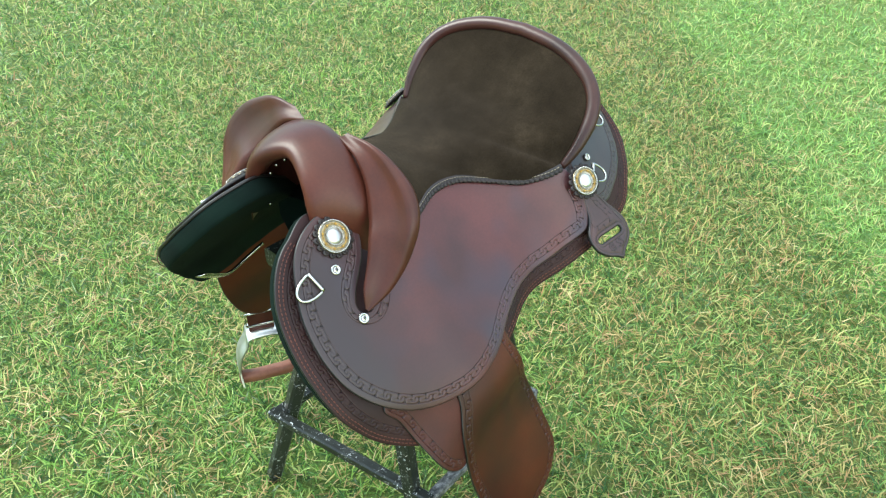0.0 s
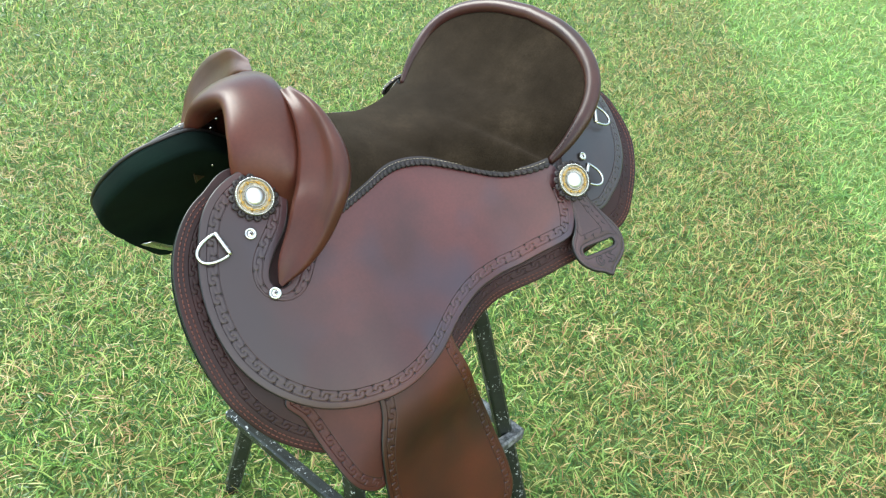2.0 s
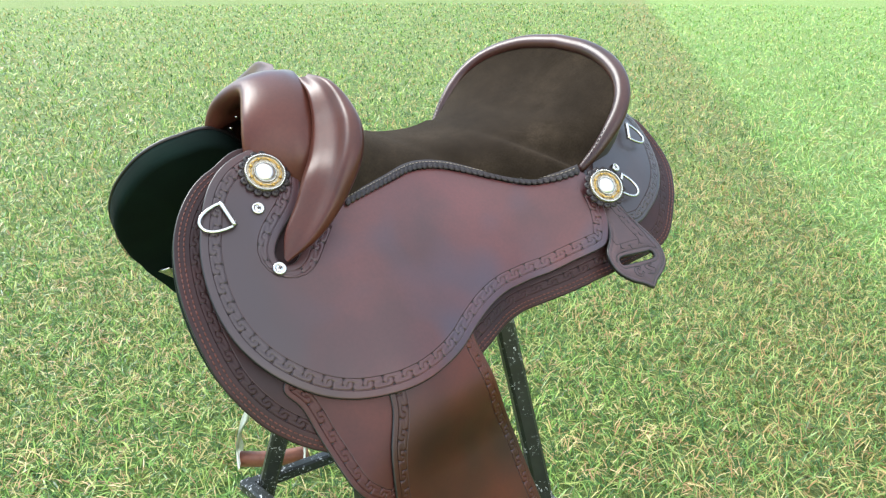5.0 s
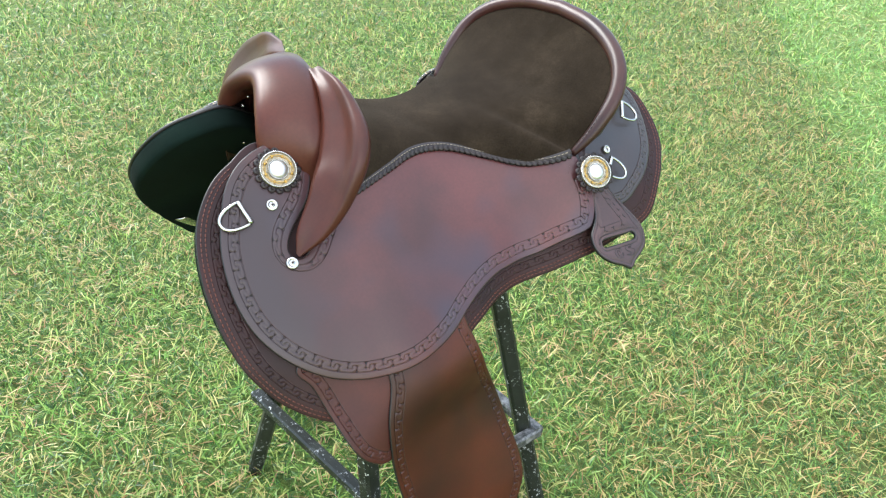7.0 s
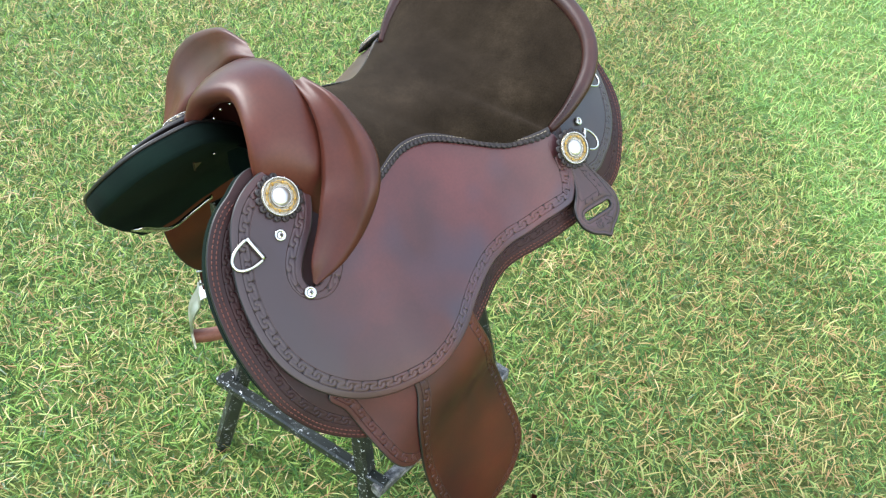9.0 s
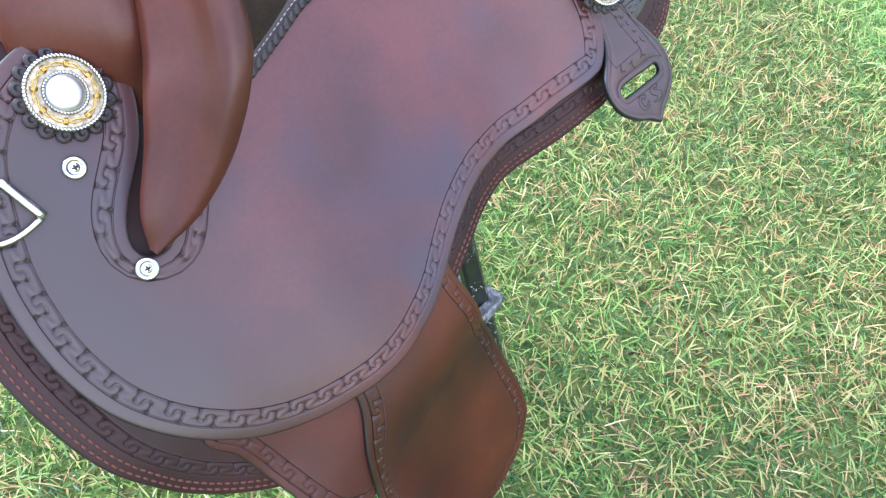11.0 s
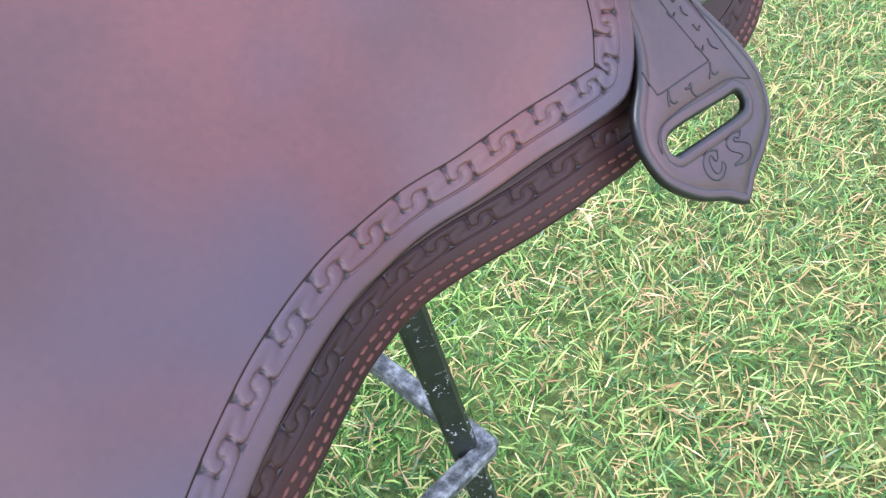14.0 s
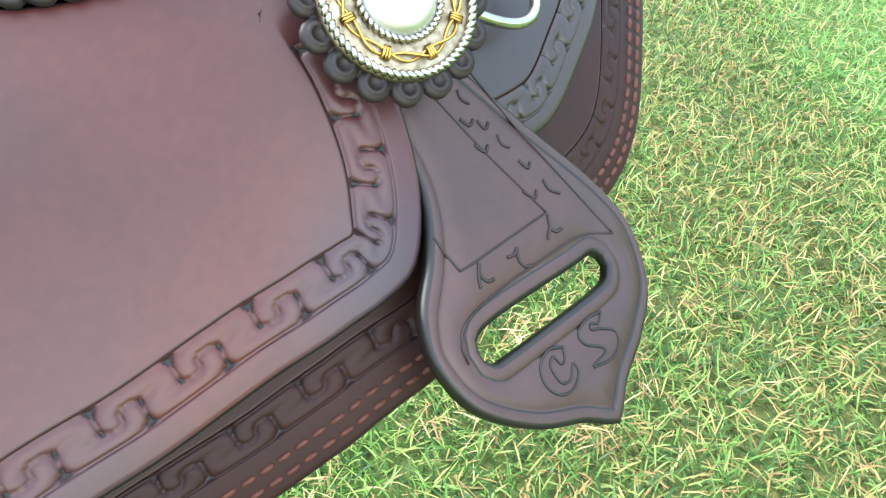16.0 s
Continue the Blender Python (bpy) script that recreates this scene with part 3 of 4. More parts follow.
pieces = []
spine = [(-.215, .80), (-.235, .74), (-.17, .685), (-.10, .70), (-.03, .745), (.05, .755), (.15, .758)]
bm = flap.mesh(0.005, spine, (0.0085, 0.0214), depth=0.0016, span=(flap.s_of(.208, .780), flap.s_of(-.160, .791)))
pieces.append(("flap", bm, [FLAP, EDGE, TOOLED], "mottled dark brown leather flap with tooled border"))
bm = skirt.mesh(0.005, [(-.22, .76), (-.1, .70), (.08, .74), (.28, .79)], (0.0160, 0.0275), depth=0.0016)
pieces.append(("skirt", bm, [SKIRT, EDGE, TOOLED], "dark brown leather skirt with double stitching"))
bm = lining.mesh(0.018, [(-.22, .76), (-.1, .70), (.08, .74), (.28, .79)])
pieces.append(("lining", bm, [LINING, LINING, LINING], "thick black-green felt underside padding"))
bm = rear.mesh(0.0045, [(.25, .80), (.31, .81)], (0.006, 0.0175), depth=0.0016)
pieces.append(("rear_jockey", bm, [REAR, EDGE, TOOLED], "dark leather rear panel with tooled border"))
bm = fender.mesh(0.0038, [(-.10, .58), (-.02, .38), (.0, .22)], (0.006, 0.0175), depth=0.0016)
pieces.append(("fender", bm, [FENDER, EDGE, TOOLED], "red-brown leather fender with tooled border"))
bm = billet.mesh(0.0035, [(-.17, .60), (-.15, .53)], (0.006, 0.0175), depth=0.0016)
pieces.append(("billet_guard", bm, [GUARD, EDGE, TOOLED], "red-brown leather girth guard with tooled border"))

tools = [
    ("flap_tooling", tooling(flap, flap.s_of(.208, .780), flap.s_of(-.160, .791), .0088, .0212, 0.0233, True), [FLAP, BLACK_BROWN]),
    ("skirt_tooling", tooling(skirt, skirt.s_of(-.248, .854), skirt.s_of(.362, .862), .0163, .0272, 0.0230), [SKIRT, BLACK_BROWN]),
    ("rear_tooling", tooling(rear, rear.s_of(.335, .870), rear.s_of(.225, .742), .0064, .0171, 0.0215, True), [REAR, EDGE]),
    ("fender_tooling", tooling(fender, 0.0, fender.length, .0064, .0171, 0.0225), [FENDER, BLACK_BROWN]),
    ("billet_tooling", tooling(billet, 0.0, billet.length, .0064, .0171, 0.0225), [GUARD, BLACK_BROWN]),
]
for row, d in enumerate((0.0055, 0.0105)):
    tools.append(("stitching", stitches(lambda s, q, h, d=d: skirt.at(s, d + q, h), skirt.s_of(-.248, .854), skirt.s_of(.362, .862)), THREAD))

body = {}
far_mid = [(-.22, .76), (-.1, .70), (.08, .74), (.28, .79)]
far = {"skirt": Sheet(side_y, FAR_OUT, -0.0130, 320).mesh(0.005, far_mid, (0.0160, 0.0275)), "lining": Sheet(side_y, FAR_LOW, -0.0182, 200).mesh(0.026, far_mid)}
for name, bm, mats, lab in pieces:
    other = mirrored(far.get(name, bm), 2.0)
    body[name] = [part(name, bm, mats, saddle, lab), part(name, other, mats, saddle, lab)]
hosts = {"flap_tooling": "flap", "skirt_tooling": "skirt", "rear_tooling": "rear_jockey", "fender_tooling": "fender", "billet_tooling": "billet_guard", "stitching": "skirt"}
for name, bm, m in tools:
    other = mirrored(bm, 2.0)
    kind = {"stitching": "stitching"}.get(name, "tooling")
    for host, b_ in zip(body[hosts[name]], (bm, other)):
        tagged(part(kind, b_, m, host), kind="stuff")

# seat: suede cover from pommel to cantle
E_SEAM = [(-.118, .800), (-.100, .804), (-.055, .811), (-.005, .817), (.040, .812), (.090, .798), (.135, .788), (.165, .792), (.195, .803)]
edge = [(x, side_y(x, z) - 0.002, z + 0.002) for x, z in E_SEAM]
RIM = [(.200, -.172, .802), (.226, -.180, .836), (.256, -.177, .876), (.277, -.156, .904), (.292, -.118, .924), (.302, -.066, .937), (.306, .0, .942)]
CEN = [(-.118, .910), (-.100, .895), (-.055, .862), (-.01, .846), (.02, .841), (.064, .839), (.1, .840), (.145, .845), (.185, .854), (.205, .860), (.235, .876), (.258, .892), (.277, .909), (.292, .925), (.301, .936), (.306, .942)]
E = catmull(edge + RIM, 70)
C = catmull([(x, 0.0, z) for x, z in CEN], 70)
rows = []
for (xe, ye, ze), (xc, _, zc) in zip(E, C):
    row = []
    for v in np.linspace(-1, 1, 41):
        a = abs(v)
        row.append((xc + (xe - xc) * a ** 1.8, -ye * v, zc + (ze - zc) * a ** 2.3))
    rows.append(row)
seat = part("seat", grid(rows), SUEDE, saddle, "dark brown suede seat cover")

# scalloped edging and pale stitching along the seat seam, both sides
seam = catmull(edge, 200)
ss = np.r_[0, np.cumsum(np.linalg.norm(np.diff(seam, axis=0), axis=1))]


def along_seam(s, d, h):
    p = [np.interp(s, ss, seam[:, j]) for j in range(3)]
    q = on_side(side_y, p[0], p[2], 0.0)
    low = on_side(side_y, p[0], p[2] - 0.01, 0.0)
    down = (low - q).normalized()
    n = (on_side(side_y, p[0], p[2], 0.01) - q).normalized()
    return q + down * d + n * (h + 0.0030)


bms = []
nsc = 44
for k in range(nsc):
    s = ss[-1] * (k + 0.5) / nsc
    b_ = bmesh.new()
    rings = []
    for r, h in ((0.0, 0.0014), (0.0022, 0.0014), (0.0027, 0.0006), (0.0042, 0.0010), (0.0048, -0.002)):
        rings.append([b_.verts.new(along_seam(s + r * math.cos(a), 0.0022 + r * math.sin(a), h)) for a in np.linspace(0, 2 * math.pi, 10, endpoint=False)])
    for a in range(4):
        for j in range(10):
            b_.faces.new((rings[a][j], rings[a][(j + 1) % 10], rings[a + 1][(j + 1) % 10], rings[a + 1][j]))
    bms.append(b_)
strip = grid([[along_seam(s, d, h) for d, h in ((-0.006, 0.0), (-0.004, 0.0012), (0.0005, 0.0012), (0.002, -0.001))] for s in np.linspace(0, ss[-1], 120)])
scal = joined(bms + [strip])
thr = stitches(lambda s, q, h: along_seam(s, -0.0022 + q, h + 0.0012), 0.004, ss[-1] - 0.004, 0.0052, 0.0036, 0.0005, 0.0004)
for b_, m, nm in ((scal, BLACK_BROWN, "scalloped_edging"), (thr, PALE, "seam_stitching")):
    other = mirrored(b_)
    part(nm, b_, m, seat, "black scalloped leather edging" if nm[1] == "c" else "")
    part(nm, other, m, seat)

# cantle: rolled binding along the rim, and its back
R1 = catmull(RIM, 50)
rim_full = [tuple(p) for p in R1] + [(p[0], -p[1], p[2]) for p in R1[::-1][1:]]
rows = []
m_ = len(rim_full)
for i, p in enumerate(rim_full):
    t = i / (m_ - 1)
    a, b_ = Vector(rim_full[max(i - 1, 0)]), Vector(rim_full[min(i + 1, m_ - 1)])
    tan = (b_ - a).normalized()
    up = Vector((-0.80, 0, 0.60))
    out = tan.cross(up).normalized()
    if out.dot(Vector(p) - Vector((.23, 0, .86))) < 0:
        out = -out
    w = 0.0112 * (0.45 + 0.55 * min(1, min(t, 1 - t) / 0.12) ** 0.7)
    c_ = Vector(p) + out * (w * 0.45)
    rows.append([c_ + out * math.cos(q) * w + up * math.sin(q) * w * 0.80 for q in np.linspace(0, 2 * math.pi, 14, endpoint=False)])
bm = grid(rows, True)
bm.verts.ensure_lookup_table()
bm.faces.new([bm.verts[j] for j in range(14)])
bm.faces.new([bm.verts[len(bm.verts) - 14 + j] for j in range(14)])
cantle = part("cantle_binding", bm, BIND, saddle, "rolled russet leather cantle binding")


def rim_stitch(s, q, h):
    f = s * (m_ - 1)
    i = min(int(f), m_ - 2)
    p = Vector(rim_full[i]).lerp(Vector(rim_full[i + 1]), f - i)
    tan = (Vector(rim_full[i + 1]) - Vector(rim_full[i])).normalized()
    up = Vector((-0.80, 0, 0.60))
    out = tan.cross(up).normalized()
    if out.dot(p - Vector((.23, 0, .86))) < 0:
        out = -out
    return p + out * (0.0035 + q) + up * (0.0078 + h)


tagged(part("rim_stitching", stitches(rim_stitch, 0.02, 0.98, 0.0095, 0.0062, 0.0005, 0.0006), BLACK_BROWN, cantle), kind="stuff")
rows = []
for i in range(m_):
    x, y, z = rim_full[i]
    k = abs(y) / 0.19
    low = Vector((0.375 - 0.13 * k ** 2.4, y * (0.97 - 0.13 * k), 0.855 - 0.055 * k))
    top = Vector((x + 0.012, y, z - 0.004))
    rows.append([top.lerp(low, u) + Vector((0.010 * math.sin(u * math.pi), 0, 0)) for u in np.linspace(0, 1, 8)])
part("cantle_back", grid(rows), REAR, saddle, "dark leather back of the cantle")

# fork: padded arch with rounded front lip
FR = [(-.190, -.100, .770), (-.198, -.084, .815), (-.204, -.074, .858), (-.196, -.054, .897), (-.179, 0, .922), (-.196, .054, .897), (-.204, .074, .858), (-.198, .084, .815), (-.190, .100, .770)]
BK = [(-.152, -.125, .770), (-.151, -.112, .815), (-.150, -.107, .868), (-.131, -.062, .918), (-.116, 0, .932), (-.131, .062, .918), (-.150, .107, .868), (-.151, .112, .815), (-.152, .125, .770)]
F1, K1 = catmull(FR, 61), catmull(BK, 61)
rows = []
for i in range(61):
    f_, k_ = Vector(F1[i]), Vector(K1[i])
    t = Vector(F1[min(i + 1, 60)]) - Vector(F1[max(i - 1, 0)])
    out = t.cross(k_ - f_).normalized()
    if out.dot(f_ - Vector((f_.x, 0, .80))) < 0:
        out = -out
    fwd = (f_ - k_).normalized()
    th = min(1.0, max(0.08, (f_.z - 0.835) / 0.035))
    row = [Vector((-.09, k_.y * 0.7, k_.z - 0.035)) if f_.z > 0.86 else k_ - out * 0.004, k_ - out * 0.026 * th, f_ - out * 0.022 * th - fwd * 0.012, f_ - out * 0.019 * th - fwd * 0.002, f_ - out * 0.012 * th + fwd * 0.005, f_ - out * 0.004 + fwd * 0.005, f_ + out * 0.0015]
    for u in (0.12, 0.28, 0.45, 0.62, 0.8, 1.0):
        row.append(f_.lerp(k_, u) + out * (0.006 * min(1.0, max(0.0, (f_.z - 0.845) / 0.03)) * math.sin(math.pi * min(1, u * 0.95) ** 0.8) + 0.0015))
    row.append(k_.lerp(Vector((-.10, k_.y * 1.02, k_.z - 0.010)), 1.0) - out * 0.012)
    rows.append(row)
fork = part("fork", grid(rows), FORK, saddle, "russet leather padded pommel arch")

# knee pads: crescent wings with a rolled rear lip
WA = [(-.122, -.035, .930), (-.130, -.075, .917), (-.139, -.100, .892), (-.155, -.122, .861), (-.170, -.138, .843), (-.184, -.150, .819), (-.203, -.163, .790), (-.208, -.170, .766)]
WB = [(-.110, -.042, .933), (-.110, -.090, .932), (-.111, -.130, .917), (-.118, -.165, .896), (-.132, -.186, .866), (-.153, -.190, .823), (-.178, -.185, .787), (-.206, -.174, .763)]
A1, B1 = catmull(WA, 46), catmull(WB, 46)
rows = []
for i in range(46):
    a, b_ = Vector(A1[i]), Vector(B1[i])
    span = b_ - a
    d = span.normalized()
    t = (Vector(B1[min(i + 1, 45)]) - Vector(B1[max(i - 1, 0)])).normalized()
    n_ = t.cross(d).normalized()
    if n_.dot(Vector((-1, -0.8, 0.1))) < 0:
        n_ = -n_
    k = min(1.0, span.length / 0.06)
    row = []
    for v, h in ((0, -.004), (.12, -.002), (.3, -.003), (.5, -.004), (.68, -.0015), (.82, .003), (.92, .0045), (.98, .003)):
        row.append(a + span * v + n_ * h * k)
    row += [b_ + d * 0.0035 * k - n_ * 0.002 * k, b_ + d * 0.004 * k - n_ * 0.008 * k, b_ - n_ * 0.016 * k, b_ - d * 0.010 * k - n_ * 0.021 * k, a + span * 0.45 - n_ * 0.026 * k, a - n_ * 0.024 * k]
    rows.append(row)
bm = grid(rows, True)
other = mirrored(bm)
across = (0, .12, .3, .5, .68, .82, .92, .98, 1, 1, 1, .9, .45, 0)
other.verts.ensure_lookup_table()
for i, v in enumerate(other.verts):
    v.co.y += 0.030 * across[i % 14] * min(1.0, max(0.0, (v.co.z - 0.78) / 0.06))
part("knee_pad", bm, FORK, saddle, "russet leather crescent knee pad")
part("knee_pad", other, FORK, saddle, "russet leather crescent knee pad")

# nails inside the arch
for i, k in enumerate((33, 36, 39, 42, 45, 48, 51)):
    f_ = Vector(F1[k])
    nail = bmesh.new()
    bmesh.ops.create_icosphere(nail, subdivisions=2, radius=0.0022)
    moved(nail, Matrix.Translation(f_ + Vector((0.022, -0.020 * f_.y / 0.1, -0.021))))
    part("nail", nail, STEEL, fork)


# ---------------- hardware ----------------
def concho(place, label):
    """Round silver ornament on a scalloped leather rosette, with rope edges and a gold barbed twist."""
    root = new("concho")
    root.parent = saddle
    root.matrix_basis = place
    root["label"] = label
    me = lathe([(0.0, 0.0074), (0.004, 0.0073), (0.007, 0.0069), (0.0095, 0.0058), (0.0105, 0.0044), (0.0112, 0.0036)], 40)
    part("dome", me, PEARL, root, "polished silver dome")
    plate = lathe([(0.0100, 0.0032), (0.0130, 0.0034), (0.0160, 0.0038), (0.0205, 0.0036), (0.0222, 0.0030), (0.0226, 0.0012), (0.0215, 0.0)], 48)
    part("plate", plate, OLDSILVER, root)
    for rad, count, size, h in ((0.0212, 64, 0.0017, 0.0042), (0.0118, 40, 0.0013, 0.0042)):
        beads = []
        for k in range(count):
            a = 2 * math.pi * k / count
            bead = bmesh.new()
            bmesh.ops.create_icosphere(bead, subdivisions=1, radius=size)
            moved(bead, Matrix.Translation((rad * math.cos(a), rad * math.sin(a), h)) @ Matrix.Rotation(a + 0.9, 4, "Z") @ Matrix.Diagonal((1.25, 0.60, 0.75, 1)))
            beads.append(bead)
        tagged(part("rope_edge", joined(beads), STEEL, root), kind="stuff")
    wires = []
    for ph in (0, math.pi):
        wires.append(tube([((0.0165 + 0.0011 * math.sin(a * 6 + ph)) * math.cos(a), (0.0165 + 0.0011 * math.sin(a * 6 + ph)) * math.sin(a), 0.0044 + 0.0004 * math.cos(a * 6 + ph)) for a in np.linspace(0, 2 * math.pi, 96, endpoint=False)], 0.00045, 6, True))
    for k in range(8):
        a = 2 * math.pi * (k + 0.25) / 8
        for da in (-0.045, 0.0, 0.045):
            wires.append(tube([((0.0165 + q) * math.cos(a + da), (0.0165 + q) * math.sin(a + da), 0.0046 + (0.0006 if abs(q) < 0.001 else -0.0002)) for q in (-0.0019, -0.0009, 0.0, 0.0009, 0.0019)], 0.00042, 6))
    part("wire_twist", joined(wires), BRASS, root, "gold barbed wire ring")
    part("rosette", lathe([(0.0, 0.0005), (0.024, 0.0005), (0.0245, -0.0015)], 32), BLACK_BROWN, root, "black leather rosette")
    first = None
    for k in range(16):
        a = 2 * math.pi * (k + 0.5) / 16
        if first is None:
            petal = first = part("petal", lathe([(0.0, 0.0008), (0.0018, 0.0008), (0.0022, 0.0018), (0.0032, 0.0018), (0.0036, 0.0008), (0.0044, 0.0009), (0.0048, -0.0012)], 14), BLACK_BROWN, root)
        else:
            petal = new("petal", first.data)
            petal.parent = root
        petal.location = (0.0238 * math.cos(a), 0.0238 * math.sin(a), 0.0)
    return root


def rivet(place, r=0.0072):
    root = new("rivet")
    root.parent = saddle
    root.matrix_basis = place
    k = r / 0.0072
    part("cap", lathe([(q * k, h) for q, h in ((0.0, 0.0018), (0.0026, 0.0017), (0.0031, 0.0010), (0.0040, 0.0012), (0.0046, 0.0024), (0.0060, 0.0024), (0.0070, 0.0014), (0.0072, -0.001))], 28), STEEL, root)
    slot = tube([(-0.0017 * k, 0, 0.0022), (0.0017 * k, 0, 0.0022)], 0.0006 * k, 6)
    part("star", joined([slot, tube([(0, -0.0017 * k, 0.0022), (0, 0.0017 * k, 0.0022)], 0.0006 * k, 6)]), BLACK_BROWN, root)
    return root


def dee(place, width=0.033, depth=0.027, wire=0.0019):
    """D ring lying on the leather: a straight bar with a sleeve and a round bow."""
    root = new("dee_ring")
    root.parent = saddle
    root.matrix_basis = place
    w = width / 2
    path = [(-depth * max(0.0, math.cos(a)) ** 0.85, w * math.copysign(abs(math.sin(a)) ** 0.9, a)) for a in np.linspace(-math.pi / 2, math.pi / 2, 41)]
    part("bow", tube([(x, y, 0.0026) for x, y in path], wire, 10), STEEL, root)
    part("bar", tube([(0.0010, y, 0.0026) for y in np.linspace(-w - .0005, w + .0005, 8)], wire * 1.7, 12, squash=0.8), STEEL, root)
    return root


fc = seat_on_side(side_y, -.196, .838, 0.003)
rc = facing((.211, -.211, .787), on_side(side_y, .204, .79, .01) - on_side(side_y, .204, .79, 0))
for m in (fc, flipped(fc)):
    concho(m, "silver and gold concho at the pommel")
for m in (rc, flipped(rc)):
    concho(m, "silver and gold concho below the cantle")
for x, z, r, l in ((-.215, .809, .0072, 0.001), (-.215, .756, .0075, 0.002), (.256, .801, .0062, -0.002)):
    m = seat_on_side(side_y, x, z, l)
    rivet(m, r)
    rivet(flipped(m), r)
for x, z, spin, l, s in ((-.2490, .8070, radians(18), 0.0015, 0.84), (.246, .783, radians(140), 0.002, 0.80), (.3130, .8330, radians(140), 0.002, 0.80)):
    m = seat_on_side(side_y, x, z, l, spin)
    dee(m, 0.034 * s, 0.036 * s, 0.0023 * s)
    dee(flipped(m), 0.034 * s, 0.036 * s, 0.0023 * s)

# ---------------- latigo keeper ----------------
KEEP = [(.205, .778), (.204, .756), (.2035, .741), (.1945, .7265), (.1825, .7180), (.1782, .7095), (.1825, .697), (.197, .6865), (.213, .6805), (.2245, .6755), (.236, .681), (.251, .6865), (.2645, .6945), (.2705, .708), (.266, .7215), (.252, .740), (.236, .760), (.222, .778)]
SLOT = [(.1925, .7065), (.1945, .7030), (.201, .7022), (.243, .7015), (.2515, .7032), (.2525, .7062), (.2485, .7088), (.240, .7088), (.200, .7098)]


def ramp01(t):
    t = min(1.0, max(0.0, t))
    return t * t * (3 - 2 * t)


def keep_y(x, z):
    return z - 0.970 + 0.004 * ramp01((0.205 - x) / 0.018) * ramp01((z - 0.712) / 0.018) - 0.006 * ramp01((z - 0.738) / 0.03) * ramp01((x - 0.207) / 0.012)


def plane_loop(bm, pts, h):
    n = Vector((0, -1, 1)).normalized()
    return [bm.verts.new(Vector((x, keep_y(x, z), z)) + n * h) for x, z in pts]


def shrunk(pts, d):
    P = np.array(pts)
    T = np.roll(P, -1, 0) - np.roll(P, 1, 0)
    N = np.stack([-T[:, 1], T[:, 0]], 1)
    N /= np.linalg.norm(N, axis=1)[:, None]
    a = np.sum(P[:, 0] * np.roll(P[:, 1], -1) - np.roll(P[:, 0], -1) * P[:, 1])
    return P + N * d * (1 if a > 0 else -1)


def keeper_mesh():
    bm = bmesh.new()
    out = catmull(KEEP, 120, True)
    k = int(np.argmin(np.hypot(out[:, 0] - .2245, out[:, 1] - .6755)))
    out[k] = (.2245, .6748)
    hole = catmull(SLOT, 60, True)
    rings_o = [plane_loop(bm, out, -0.0045), plane_loop(bm, out, -0.0010), plane_loop(bm, shrunk(out, 0.0012), 0.0), plane_loop(bm, shrunk(out, 0.0032), 0.0001), plane_loop(bm, shrunk(out, 0.0037), -0.0007), plane_loop(bm, shrunk(out, 0.0043), 0.0001)]
    rings_h = [plane_loop(bm, hole, -0.0045), plane_loop(bm, hole, -0.0010), plane_loop(bm, shrunk(hole, -0.0012), 0.0), plane_loop(bm, shrunk(hole, -0.0036), 0.0001), plane_loop(bm, shrunk(hole, -0.0040), -0.0006), plane_loop(bm, shrunk(hole, -0.0045), 0.0001)]
    for rings in (rings_o, rings_h):
        for a in range(len(rings) - 1):
            n = len(rings[a])
            for i in range(n):
                f = bm.faces.new((rings[a][i], rings[a][(i + 1) % n], rings[a + 1][(i + 1) % n], rings[a + 1][i]))
                f.material_index = 1 if a < 2 or a == 3 else 0
    for o, h, p_o, p_h, lift in ((rings_o[-1], rings_h[-1], shrunk(out, 0.0043), shrunk(hole, -0.0045), 0.0001), (rings_o[0], rings_h[0], out, hole, -0.0045)):
        no, nh = len(o), len(h)
        both = np.concatenate([p_o, p_h])
        pts = [Vector(p) for p in both]
        for x in np.arange(.178, .272, .005):
            for z in np.arange(.676, .778, .005):
                if np.min(np.sum((both - (x, z)) ** 2, 1)) > 0.003 ** 2:
                    pts.append(Vector((x, z)))
        co, _, faces, orig, _, _ = delaunay_2d_cdt(pts, [(no + i, no + (i + 1) % nh) for i in range(nh)], [list(range(no))], 1, 1e-6)
        vs = []
        for c2, og in zip(co, orig):
            k = [i for i in og if i < no + nh]
            vs.append((o + h)[k[0]] if k else plane_loop(bm, [(c2.x, c2.y)], lift)[0])
        for f in faces:
            tri = [vs[i] for i in f]
            c2 = sum((co[i] for i in f), Vector((0, 0))) / 3
            inside = False
            for i in range(nh):
                (x0, z0), (x1, z1) = p_h[i], p_h[(i + 1) % nh]
                if (z0 > c2.y) != (z1 > c2.y) and c2.x < (x1 - x0) * (c2.y - z0) / (z1 - z0) + x0:
                    inside = not inside
            if not inside and len(set(tri)) == 3 and not bm.faces.get(tri):
                bm.faces.new(tri)
        bmesh.ops.delete(bm, geom=[v for v in vs if not v.link_faces], context="VERTS")
    return bm


def stamped(points, width, h=0.0006, count=24):
    """A line of relief on the keeper along (x, z) points."""
    P = catmull(points, count)
    n = Vector((0, -1, 1)).normalized()
    return tube([Vector((x, keep_y(x, z), z)) + n * h for x, z in P], width, 6)


